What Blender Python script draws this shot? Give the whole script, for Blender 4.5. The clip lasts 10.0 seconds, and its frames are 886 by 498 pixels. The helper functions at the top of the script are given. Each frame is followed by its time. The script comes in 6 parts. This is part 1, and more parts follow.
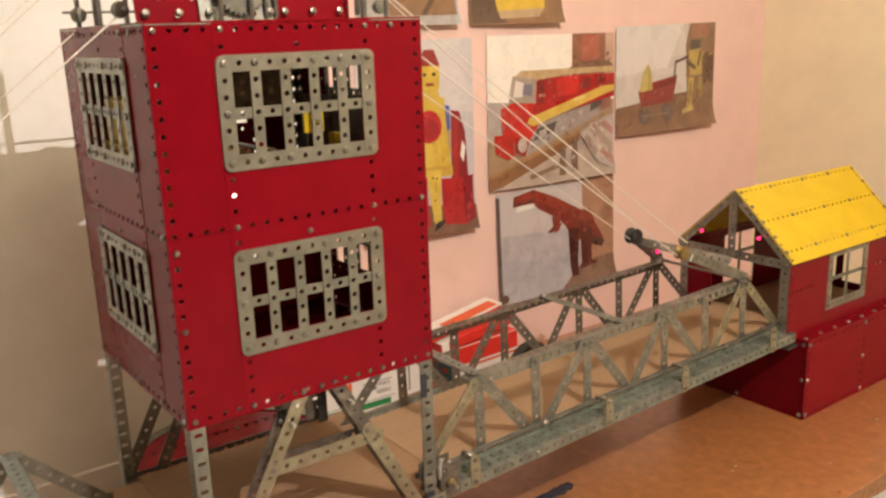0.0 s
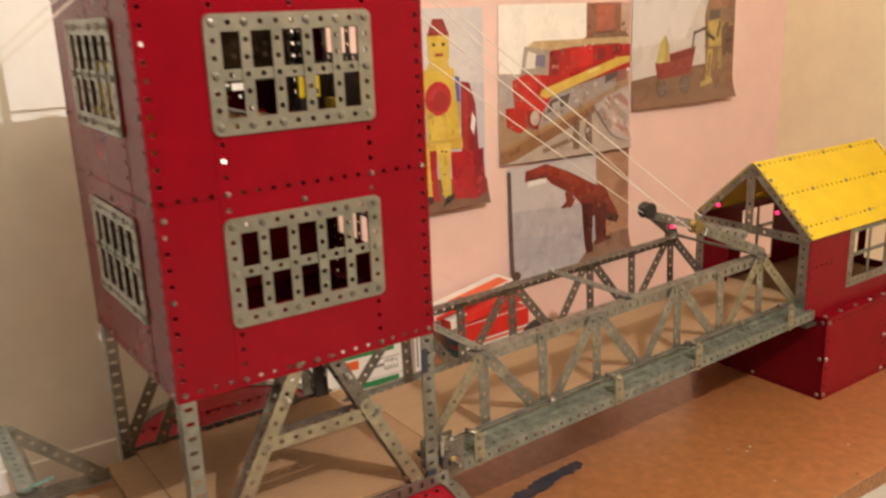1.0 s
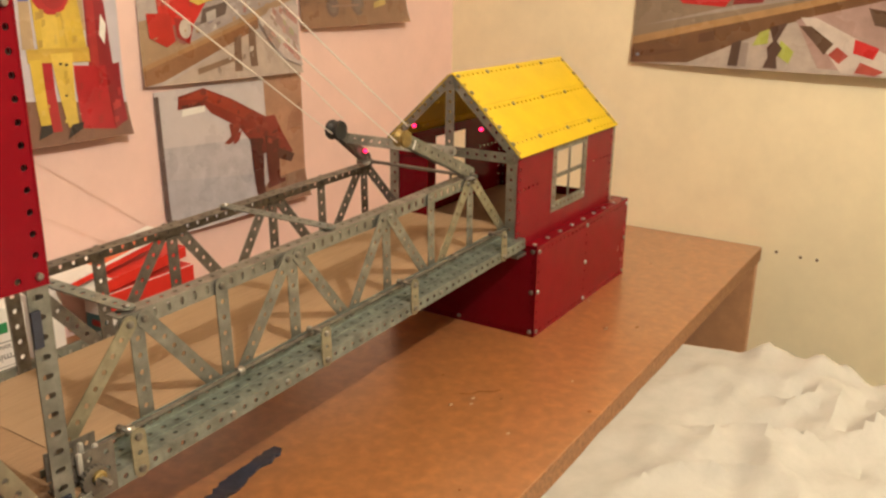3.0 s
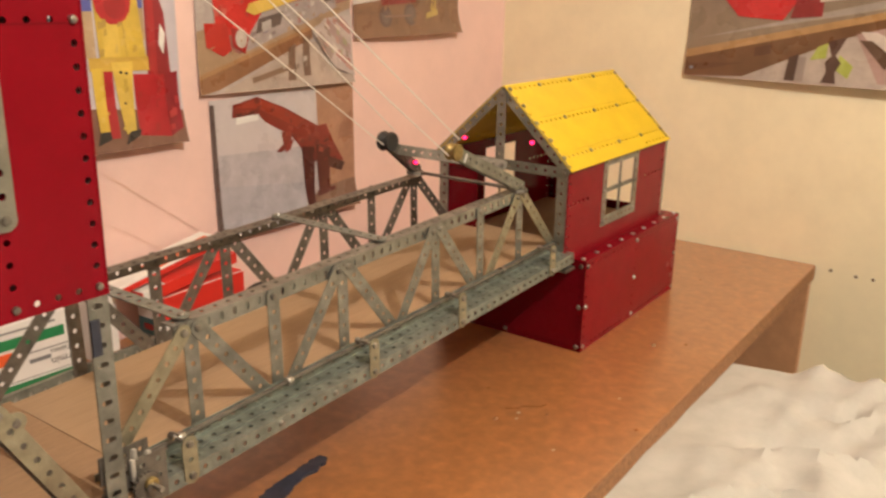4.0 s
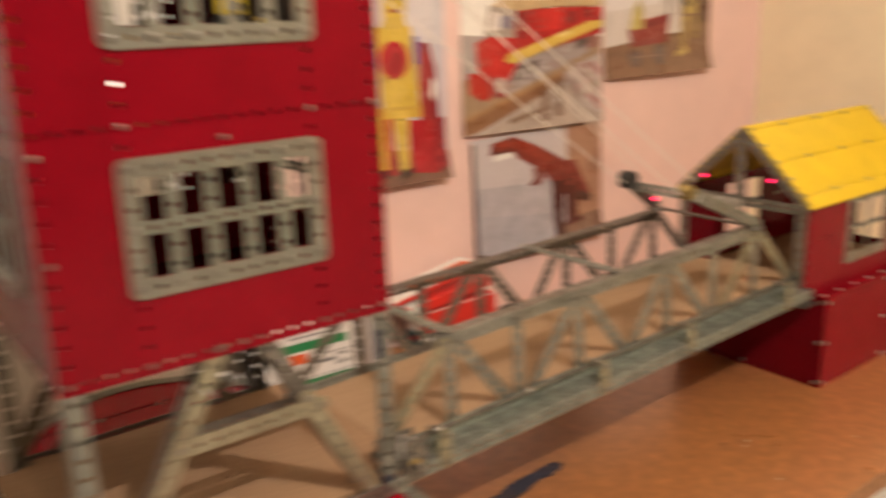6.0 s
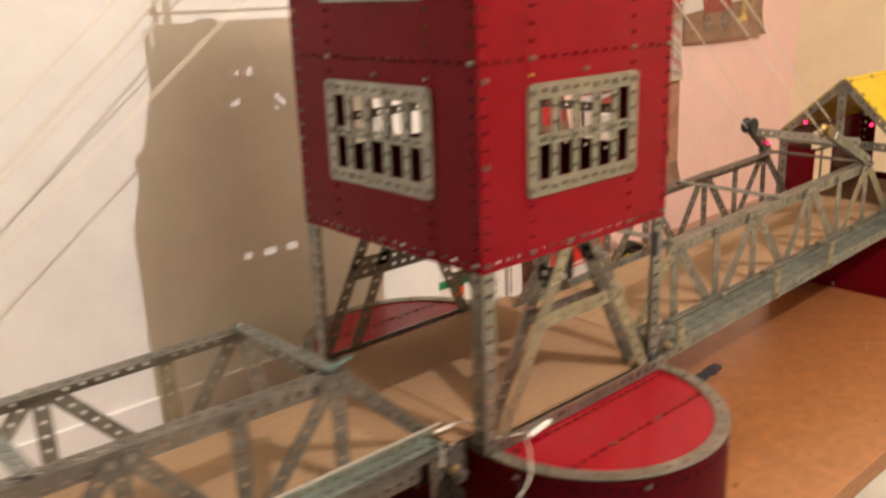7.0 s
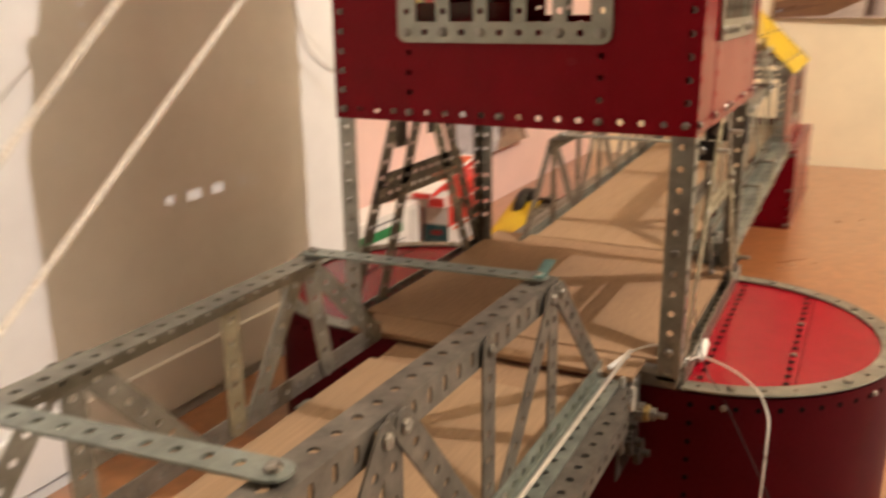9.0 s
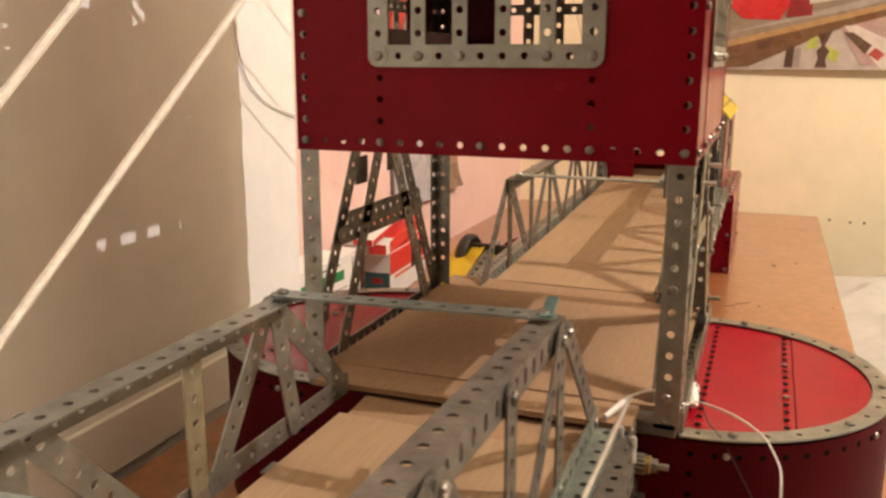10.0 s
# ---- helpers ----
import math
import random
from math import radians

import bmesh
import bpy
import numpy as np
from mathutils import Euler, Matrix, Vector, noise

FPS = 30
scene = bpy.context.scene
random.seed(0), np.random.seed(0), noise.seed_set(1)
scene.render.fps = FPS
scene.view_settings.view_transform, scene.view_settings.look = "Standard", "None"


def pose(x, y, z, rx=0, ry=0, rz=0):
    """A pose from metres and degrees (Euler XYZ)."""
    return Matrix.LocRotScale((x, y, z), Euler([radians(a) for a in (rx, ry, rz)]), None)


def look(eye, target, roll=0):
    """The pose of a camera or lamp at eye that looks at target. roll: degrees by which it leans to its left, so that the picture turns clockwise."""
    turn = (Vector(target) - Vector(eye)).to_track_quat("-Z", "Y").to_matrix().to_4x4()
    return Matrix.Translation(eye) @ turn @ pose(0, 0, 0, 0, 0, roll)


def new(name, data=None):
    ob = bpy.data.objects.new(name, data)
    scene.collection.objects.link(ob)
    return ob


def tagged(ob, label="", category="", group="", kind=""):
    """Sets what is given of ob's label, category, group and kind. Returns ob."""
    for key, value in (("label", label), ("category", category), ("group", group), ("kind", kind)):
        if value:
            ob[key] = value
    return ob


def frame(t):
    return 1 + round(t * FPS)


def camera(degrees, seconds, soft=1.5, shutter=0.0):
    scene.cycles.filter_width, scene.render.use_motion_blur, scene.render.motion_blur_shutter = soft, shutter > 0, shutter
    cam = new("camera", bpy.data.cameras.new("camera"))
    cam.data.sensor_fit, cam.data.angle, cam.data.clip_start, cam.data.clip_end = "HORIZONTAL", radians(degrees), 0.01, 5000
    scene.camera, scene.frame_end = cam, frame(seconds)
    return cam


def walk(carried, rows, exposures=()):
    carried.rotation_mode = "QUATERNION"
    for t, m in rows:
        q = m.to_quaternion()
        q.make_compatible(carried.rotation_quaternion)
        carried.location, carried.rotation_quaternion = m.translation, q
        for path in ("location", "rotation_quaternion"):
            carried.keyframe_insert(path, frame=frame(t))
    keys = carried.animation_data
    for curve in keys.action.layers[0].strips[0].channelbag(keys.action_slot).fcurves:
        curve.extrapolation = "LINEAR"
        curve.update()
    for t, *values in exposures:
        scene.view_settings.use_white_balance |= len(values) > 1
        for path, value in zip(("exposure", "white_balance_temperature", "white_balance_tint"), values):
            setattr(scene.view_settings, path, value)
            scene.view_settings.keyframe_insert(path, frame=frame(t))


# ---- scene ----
cam = camera(54.5, 10.0, 2.4, 0.8)
PATH = [
    (0, (-0.323, -0.756, 0.578), (0.814, 0.815, 0.087), -1.9),
    (0.5, (-0.332, -0.751, 0.573), (0.788, 0.824, 0.058), -1.8),
    (1, (-0.295, -0.745, 0.562), (0.797, 0.844, 0.028), -2.1),
    (1.5, (-0.25, -0.725, 0.536), (0.852, 0.846, -0.028), -2.9),
    (2, (-0.217, -0.652, 0.519), (1.124, 0.744, 0.018), -3.1),
    (2.5, (-0.177, -0.58, 0.484), (1.414, 0.493, -0.079), -0.6),
    (2.55, (-0.177, -0.58, 0.484), (1.414, 0.493, -0.079), -0.6),
    (2.7, (-0.16, -0.566, 0.444), (1.464, 0.441, -0.147), 0.6),
    (3.8, (-0.158, -0.568, 0.455), (1.42, 0.504, -0.145), 1.6),
    (4, (-0.16, -0.561, 0.453), (1.404, 0.54, -0.13), 1.2),
    (4.5, (-0.159, -0.561, 0.455), (1.388, 0.564, -0.128), 0.9),
    (5, (-0.156, -0.574, 0.458), (1.388, 0.549, -0.137), -0.0),
    (5.5, (-0.153, -0.61, 0.462), (1.306, 0.6, -0.177), -0.5),
    (6, (-0.224, -0.642, 0.492), (0.945, 0.891, -0.039), -1.9),
    (6.2, (-0.265, -0.655, 0.51), (0.819, 0.932, -0.044), -1.9),
    (7.3, (-0.601, -0.508, 0.476), (0.717, 0.873, -0.119), -2.4),
    (7.5, (-0.601, -0.467, 0.475), (0.698, 0.923, -0.142), -3.5),
    (8, (-0.587, -0.366, 0.454), (0.716, 1.015, -0.172), -4.2),
    (8.5, (-0.63, -0.26, 0.398), (0.858, 0.9, -0.267), -1.6),
    (9, (-0.619, -0.207, 0.349), (1.103, 0.647, -0.203), -0.6),
    (9.5, (-0.596, -0.177, 0.338), (1.215, 0.528, -0.135), -0.7),
    (10, (-0.595, -0.155, 0.329), (1.233, 0.531, -0.102), 0.1),
]
walk(cam, [(t, look(eye, target, roll)) for t, eye, target, roll in PATH], exposures=[(0.0, -0.08, 6450, 9), (1.5, -0.1, 6600, 9), (2.3, 0.0, 6850, 2), (4.2, 0.03, 6450, 9), (5.5, 0.03, 6600, 11), (6.0, -0.12, 6600, 12), (7.3, 0.1, 6350, 10), (8.0, -0.06, 6350, 8), (8.5, 0.07, 6400, 9), (9.0, 0.18, 6500, 11), (9.5, 0.27, 6500, 12), (10.0, 0.27, 6500, 11)])

# ---- light: one warm lamp in the room, and its glow off the walls ----
world = bpy.data.worlds.new("room_dusk")
scene.world = world
world.use_nodes = True
world.node_tree.nodes["Background"].inputs[0].default_value = (1.0, 0.80, 0.62, 1)
world.node_tree.nodes["Background"].inputs[1].default_value = 0.25

LAMP = Vector((0.132, -1.36, 1.56))


def lamp_light(place, watts, radius, colour):
    data = bpy.data.lights.new("room_lamp_light", "POINT")
    data.energy, data.shadow_soft_size, data.color = watts, radius, colour
    ob = new("room_lamp_light", data)
    ob.location = place
    return ob


lamp_light(LAMP, 93.0, 0.0055, (1.0, 0.895, 0.815))

# ---- materials ----


def material(name, base, rough=0.5, metal=0.0, vary=0.12, scale=60.0, bump=0.1, bump_scale=None, dark=None, coat=0.0, stretch=(1, 1, 1), per_object=0.0, shine=0.5, dirt=0.0, dirt_colour=(0.1, 0.07, 0.05), dirt_scale=9.0):
    m = bpy.data.materials.new(name)
    m.use_nodes = True
    nt = m.node_tree
    n, l = nt.nodes, nt.links
    b = n["Principled BSDF"]
    b.inputs["Metallic"].default_value = metal
    b.inputs["Coat Weight"].default_value = coat
    b.inputs["Specular IOR Level"].default_value = shine
    b.inputs["Coat Roughness"].default_value = 0.12
    co = n.new("ShaderNodeTexCoord")
    mp = n.new("ShaderNodeMapping")
    mp.inputs["Scale"].default_value = stretch
    l.new(co.outputs["Object"], mp.inputs["Vector"])
    fine = n.new("ShaderNodeTexNoise")
    fine.inputs["Scale"].default_value = scale
    fine.inputs["Detail"].default_value = 6
    fine.inputs["Roughness"].default_value = 0.65
    l.new(mp.outputs[0], fine.inputs["Vector"])
    broad = n.new("ShaderNodeTexNoise")
    broad.inputs["Scale"].default_value = dirt_scale
    broad.inputs["Detail"].default_value = 4
    l.new(mp.outputs[0], broad.inputs["Vector"])
    ramp = n.new("ShaderNodeValToRGB")
    lo = dark or tuple(c * (1 - 2.2 * vary) for c in base)
    hi = tuple(min(1, c * (1 + vary)) for c in base)
    ramp.color_ramp.elements[0].position, ramp.color_ramp.elements[1].position = 0.3, 0.7
    ramp.color_ramp.elements[0].color, ramp.color_ramp.elements[1].color = (*lo, 1), (*hi, 1)
    l.new(fine.outputs["Fac"], ramp.inputs["Fac"])
    colour = ramp.outputs["Color"]
    if dirt:
        mask = n.new("ShaderNodeMapRange")
        mask.inputs["From Min"].default_value, mask.inputs["From Max"].default_value = 0.45, 0.75
        mask.inputs["To Max"].default_value = dirt
        l.new(broad.outputs["Fac"], mask.inputs["Value"])
        mix = n.new("ShaderNodeMix")
        mix.data_type = "RGBA"
        l.new(mask.outputs[0], mix.inputs[0])
        l.new(colour, mix.inputs[6])
        mix.inputs[7].default_value = (*dirt_colour, 1)
        colour = mix.outputs[2]
    if per_object:
        info = n.new("ShaderNodeObjectInfo")
        rng = n.new("ShaderNodeMapRange")
        rng.inputs["To Min"].default_value, rng.inputs["To Max"].default_value = 1 - per_object, 1 + per_object
        l.new(info.outputs["Random"], rng.inputs["Value"])
        hsv = n.new("ShaderNodeHueSaturation")
        l.new(rng.outputs[0], hsv.inputs["Value"])
        l.new(colour, hsv.inputs["Color"])
        colour = hsv.outputs[0]
    l.new(colour, b.inputs["Base Color"])
    rr = n.new("ShaderNodeMapRange")
    rr.inputs["To Min"].default_value, rr.inputs["To Max"].default_value = max(0.03, rough - 0.1), min(1, rough + 0.1)
    l.new(broad.outputs["Fac"], rr.inputs["Value"])
    l.new(rr.outputs[0], b.inputs["Roughness"])
    if bump:
        bp = n.new("ShaderNodeBump")
        bp.inputs["Strength"].default_value = bump
        bp.inputs["Distance"].default_value = 0.002
        if bump_scale:
            bn = n.new("ShaderNodeTexNoise")
            bn.inputs["Scale"].default_value = bump_scale
            bn.inputs["Detail"].default_value = 5
            l.new(mp.outputs[0], bn.inputs["Vector"])
            l.new(bn.outputs["Fac"], bp.inputs["Height"])
        else:
            l.new(fine.outputs["Fac"], bp.inputs["Height"])
        l.new(bp.outputs[0], b.inputs["Normal"])
    return m


def glow(name, colour, power):
    m = bpy.data.materials.new(name)
    m.use_nodes = True
    b = m.node_tree.nodes["Principled BSDF"]
    b.inputs["Base Color"].default_value = (*colour, 1)
    b.inputs["Emission Color"].default_value = (*colour, 1)
    b.inputs["Emission Strength"].default_value = power
    return m


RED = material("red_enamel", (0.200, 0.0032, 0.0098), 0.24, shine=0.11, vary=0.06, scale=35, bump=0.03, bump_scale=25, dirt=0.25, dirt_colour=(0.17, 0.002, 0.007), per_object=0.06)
# pier top plates: base red raised to carry their sheen
SHEEN_RED = material("sheen_red_enamel", (0.29, 0.0040, 0.0135), 0.20, shine=0.20, coat=0.06, vary=0.06, scale=35, bump=0.04, bump_scale=18, dirt=0.25, dirt_colour=(0.20, 0.003, 0.010))
# pier side band: the same red darkened to hold the shade of upright sides
PIER_RED = material("shaded_pier_red", (0.066, 0.0018, 0.0048), 0.5, shine=0.05, vary=0.08, scale=40, bump=0.03, bump_scale=25, dirt=0.3, dirt_colour=(0.06, 0.002, 0.004))
# RED darkened: the shade of end, floor and inner faces is in the colour
SHADED_RED = material("shaded_red_enamel", (0.14, 0.0022, 0.007), 0.24, shine=0.14, vary=0.08, scale=40, bump=0.03, bump_scale=25, dirt=0.3, dirt_colour=(0.10, 0.002, 0.005), per_object=0.06)
ZINC = material("zinc_plate", (0.32, 0.32, 0.285), 0.40, metal=0.78, vary=0.18, scale=55, bump=0.06, dirt=0.45, dirt_colour=(0.14, 0.135, 0.11), dirt_scale=22, per_object=0.12)
PALE_ZINC = material("pale_zinc_plate", (0.35, 0.343, 0.297), 0.42, metal=0.90, vary=0.12, scale=55, bump=0.06, dirt=0.35, dirt_colour=(0.24, 0.24, 0.20), dirt_scale=22, per_object=0.06)
BLUE_ZINC = material("blue_zinc_plate", (0.30, 0.335, 0.305), 0.40, metal=0.7, vary=0.20, scale=70, bump=0.06, dirt=0.4, dirt_colour=(0.145, 0.175, 0.16), dirt_scale=30, per_object=0.08)
OLD_NICKEL = material("yellowed_nickel", (0.37, 0.34, 0.24), 0.42, metal=0.7, vary=0.14, scale=80, bump=0.05, dirt=0.4, dirt_colour=(0.19, 0.165, 0.10), dirt_scale=25)
DULL_STEEL = material("dull_steel", (0.205, 0.187, 0.162), 0.5, metal=0.7, vary=0.2, scale=90, bump=0.06, dirt=0.4, dirt_colour=(0.1, 0.085, 0.07), dirt_scale=30, per_object=0.15)
BOLT = material("bolt_steel", (0.32, 0.30, 0.27), 0.32, metal=0.9, vary=0.15, scale=200, bump=0.03, per_object=0.25)
TARNISHED = material("tarnished_plate", (0.10, 0.062, 0.032), 0.45, metal=0.5, vary=0.3, scale=60, bump=0.05)
OLD_BRASS = material("dull_brass", (0.33, 0.24, 0.095), 0.42, metal=0.8, vary=0.2, scale=120, bump=0.04)
HOLE = material("hole_shadow", (0.008, 0.007, 0.007), 0.95, shine=0.0, vary=0.05, scale=100, bump=0.0)
BRIGHT_STEEL = material("bright_steel", (0.62, 0.60, 0.56), 0.32, metal=0.7, vary=0.08, scale=120, bump=0.02)
PLUG = material("plug_hole", (0.20, 0.13, 0.07), 0.8, vary=0.2, scale=90, bump=0.0)
TEAL = material("teal_zinc", (0.17, 0.30, 0.28), 0.4, metal=0.6, vary=0.2, scale=80, bump=0.05)
BLACKENED = material("black_oxide_steel", (0.022, 0.017, 0.014), 0.5, metal=0.3, vary=0.25, scale=90, bump=0.05)
DARK_STEEL = material("blackened_steel", (0.06, 0.05, 0.042), 0.45, metal=0.6, vary=0.2, scale=90, bump=0.05)
BLACK = material("black_rubber", (0.02, 0.018, 0.017), 0.5, vary=0.2, scale=100, bump=0.05)
BRASS = material("brass", (0.52, 0.36, 0.11), 0.35, metal=0.9, vary=0.15, scale=120, bump=0.04)
YELLOW = material("yellow_enamel", (0.68, 0.480, 0.020), 0.34, vary=0.05, scale=30, bump=0.03, bump_scale=22, dirt=0.25, dirt_colour=(0.56, 0.39, 0.015), per_object=0.05)
CARD = material("brown_cardboard", (0.31, 0.190, 0.106), 0.8, vary=0.08, scale=60, bump=0.08, stretch=(1, 6, 1), dirt=0.25, dirt_colour=(0.26, 0.155, 0.085))
PLY = material("pale_veneer", (0.35, 0.228, 0.132), 0.55, vary=0.09, scale=26, bump=0.05, stretch=(1, 14, 1), dirt=0.3, dirt_colour=(0.30, 0.19, 0.105))
CHIP = material("chipboard", (0.395, 0.165, 0.058), 0.32, shine=1.0, coat=0.85, vary=0.13, scale=75, bump=0.02, bump_scale=200, dirt=0.30, dirt_colour=(0.235, 0.098, 0.036), dirt_scale=24)


def add_flakes(m):
    """Ragged blotches and a satin lacquer over a chipboard material."""
    n, l = m.node_tree.nodes, m.node_tree.links
    b = n["Principled BSDF"]
    colour = b.inputs["Base Color"].links[0].from_socket
    co = n.new("ShaderNodeTexCoord")
    # ragged blotches where the pressed flakes lie deeper
    blot = n.new("ShaderNodeTexNoise")
    blot.inputs["Scale"].default_value, blot.inputs["Detail"].default_value, blot.inputs["Distortion"].default_value = 58, 5.0, 0.6
    l.new(co.outputs["Object"], blot.inputs["Vector"])
    rg = n.new("ShaderNodeMapRange")
    rg.inputs["From Min"].default_value, rg.inputs["From Max"].default_value, rg.inputs["To Max"].default_value = 0.36, 0.72, 0.55
    l.new(blot.outputs["Fac"], rg.inputs["Value"])
    mix = n.new("ShaderNodeMix")
    mix.data_type = "RGBA"
    l.new(rg.outputs[0], mix.inputs[0])
    l.new(colour, mix.inputs[6])
    mix.inputs[7].default_value = (0.200, 0.070, 0.023, 1)
    l.new(mix.outputs[2], b.inputs["Base Color"])
    b.inputs["Coat Roughness"].default_value = 0.30
    for name, detail in (("Noise Texture", 2.5), ("Noise Texture.001", 2)):
        n[name].inputs["Detail"].default_value = detail
        n[name].inputs["Roughness"].default_value = 0.5


add_flakes(CHIP)
RAW_EDGE = material("raw_chipboard_edge", (0.34, 0.168, 0.078), 0.8, vary=0.22, scale=160, bump=0.2, dirt=0.4, dirt_colour=(0.22, 0.10, 0.045), dirt_scale=60)
PANEL = material("smooth_chipboard", (0.54, 0.29, 0.155), 0.5, vary=0.08, scale=40, bump=0.04, dirt=0.3, dirt_colour=(0.46, 0.24, 0.12))
# unseen ceiling; its cream is chosen to warm the bounced light
CEILING = material("unseen_warm_ceiling", (0.86, 0.75, 0.54), 0.85, vary=0.03, scale=16, bump=0.1)
WHITE_WALL = material("white_plaster", (0.90, 0.895, 0.885), 0.8, vary=0.03, scale=18, bump=0.10, bump_scale=60, dirt=0.12, dirt_colour=(0.79, 0.76, 0.71), dirt_scale=4)
PINK_WALL = material("pink_paint", (0.825, 0.585, 0.530), 0.75, vary=0.03, scale=16, bump=0.10, bump_scale=55, dirt=0.15, dirt_colour=(0.76, 0.51, 0.43), dirt_scale=4)
CREAM_WALL = material("cream_paint", (0.90, 0.80, 0.57), 0.75, vary=0.03, scale=16, bump=0.12, bump_scale=55, dirt=0.12, dirt_colour=(0.80, 0.69, 0.46), dirt_scale=4)
# unseen walls; this brown is set by how much light they bounce
BROWN_WALL = material("unseen_brown_wall", (0.20, 0.14, 0.085), 0.8, vary=0.06, scale=20, bump=0.1)
SHEET = material("white_cotton", (0.455, 0.445, 0.415), 0.9, vary=0.05, scale=30, bump=0.2, bump_scale=300)
STRING = material("white_cord", (0.82, 0.76, 0.68), 0.8, vary=0.15, scale=900, bump=0.3)
WHITE_PLASTIC = material("white_plastic", (0.80, 0.78, 0.74), 0.4, vary=0.04, scale=60, bump=0.02)
CARPET = material("brown_carpet", (0.18, 0.12, 0.08), 0.95, vary=0.25, scale=200, bump=0.3)

# ---- mesh building ----
P = 0.0127
TH = 0.0011


class Geo:
    """Vertices and faces of one mesh."""

    def __init__(self):
        self.v, self.f = [], []

    def add(self, m, verts, faces):
        n = len(self.v)
        self.v += [tuple(m @ Vector(p)) for p in verts]
        self.f += [tuple(i + n for i in f) for f in faces]
        return self

    def box(self, lo, hi, m=Matrix(), bevel=0.0):
        (a, b, c), (d, e, f) = lo, hi
        if not bevel:
            return self.add(m, [(x, y, z) for x in (a, d) for y in (b, e) for z in (c, f)],
                            [(0, 1, 3, 2), (4, 6, 7, 5), (0, 4, 5, 1), (2, 3, 7, 6), (0, 2, 6, 4), (1, 5, 7, 3)])
        bm = bmesh.new()
        bmesh.ops.create_cube(bm, size=1)
        for v in bm.verts:
            v.co = Vector(((a + d) / 2 + v.co.x * (d - a), (b + e) / 2 + v.co.y * (e - b), (c + f) / 2 + v.co.z * (f - c)))
        bmesh.ops.bevel(bm, geom=bm.edges[:], offset=bevel, segments=2, profile=0.6, affect="EDGES")
        bm.verts.index_update()
        self.add(m, [v.co for v in bm.verts], [[v.index for v in f.verts] for f in bm.faces])
        bm.free()
        return self

    def tube(self, points, r, n=8, close=True):
        """A round bar along points; r may be one radius or one for each point."""
        pts = [Vector(p) for p in points]
        rs = r if isinstance(r, (list, tuple)) else [r] * len(pts)
        base = len(self.v)
        up = Vector((0, 0, 1))
        for i, p in enumerate(pts):
            d = (pts[min(i + 1, len(pts) - 1)] - pts[max(i - 1, 0)]).normalized()
            side = d.cross(up if abs(d.z) < 0.95 else Vector((1, 0, 0))).normalized()
            top = side.cross(d)
            for k in range(n):
                a = 2 * math.pi * k / n
                self.v.append(tuple(p + rs[i] * (math.cos(a) * side + math.sin(a) * top)))
        for i in range(len(pts) - 1):
            for k in range(n):
                self.f.append((base + i * n + k, base + i * n + (k + 1) % n, base + (i + 1) * n + (k + 1) % n, base + (i + 1) * n + k))
        if close:
            self.f.append(tuple(base + k for k in range(n)))
            self.f.append(tuple(base + (len(pts) - 1) * n + k for k in reversed(range(n))))
        return self

    def lathe(self, m, profile, n=16):
        """Turns (radius, height) pairs round the local z axis."""
        base = len(self.v)
        for r, z in profile:
            for k in range(n):
                a = 2 * math.pi * k / n
                self.v.append(tuple(m @ Vector((r * math.cos(a), r * math.sin(a), z))))
        for i in range(len(profile) - 1):
            for k in range(n):
                self.f.append((base + i * n + k, base + i * n + (k + 1) % n, base + (i + 1) * n + (k + 1) % n, base + (i + 1) * n + k))
        self.f.append(tuple(base + k for k in reversed(range(n))))
        self.f.append(tuple(base + (len(profile) - 1) * n + k for k in range(n)))
        return self

    def mesh(self, name):
        me = bpy.data.meshes.new(name)
        me.from_pydata(self.v, [], self.f)
        bm = bmesh.new()
        bm.from_mesh(me)
        bmesh.ops.remove_doubles(bm, verts=bm.verts[:], dist=2e-6)
        bm.to_mesh(me)
        bm.free()
        me.update()
        return me


def put(name, geo, mat, parent=None, label="", m=None, smooth=False):
    """Links geo (or a mesh) as one object, under parent if one is given."""
    me = geo if isinstance(geo, bpy.types.Mesh) else geo.mesh(name)
    if not me.materials:
        me.materials.append(mat)
    if smooth and not isinstance(geo, bpy.types.Mesh):
        me.shade_smooth()
        me.set_sharp_from_angle(angle=0.6)
    ob = new(name, me)
    if m is not None:
        ob.matrix_basis = m
    if parent is not None:
        ob.parent = parent
    if label:
        ob["label"] = label
    return ob


def part(name, geo, mat, parent, label="", m=None, smooth=False):
    return put(name, geo, mat, parent, label, m, smooth)


def thing(name, label, category, group="", m=None, kind=""):
    ob = new(name)
    ob.empty_display_size = 0.02
    if m is not None:
        ob.matrix_basis = m
    return tagged(ob, label, category, group, kind)


def along(a, b, normal):
    """A frame at a whose x runs to b and whose z is as near to normal as can be."""
    a, b = Vector(a), Vector(b)
    x = (b - a).normalized()
    y = Vector(normal).cross(x).normalized()
    z = x.cross(y)
    return Matrix.Translation(a) @ Matrix((x, y, z)).transposed().to_4x4()


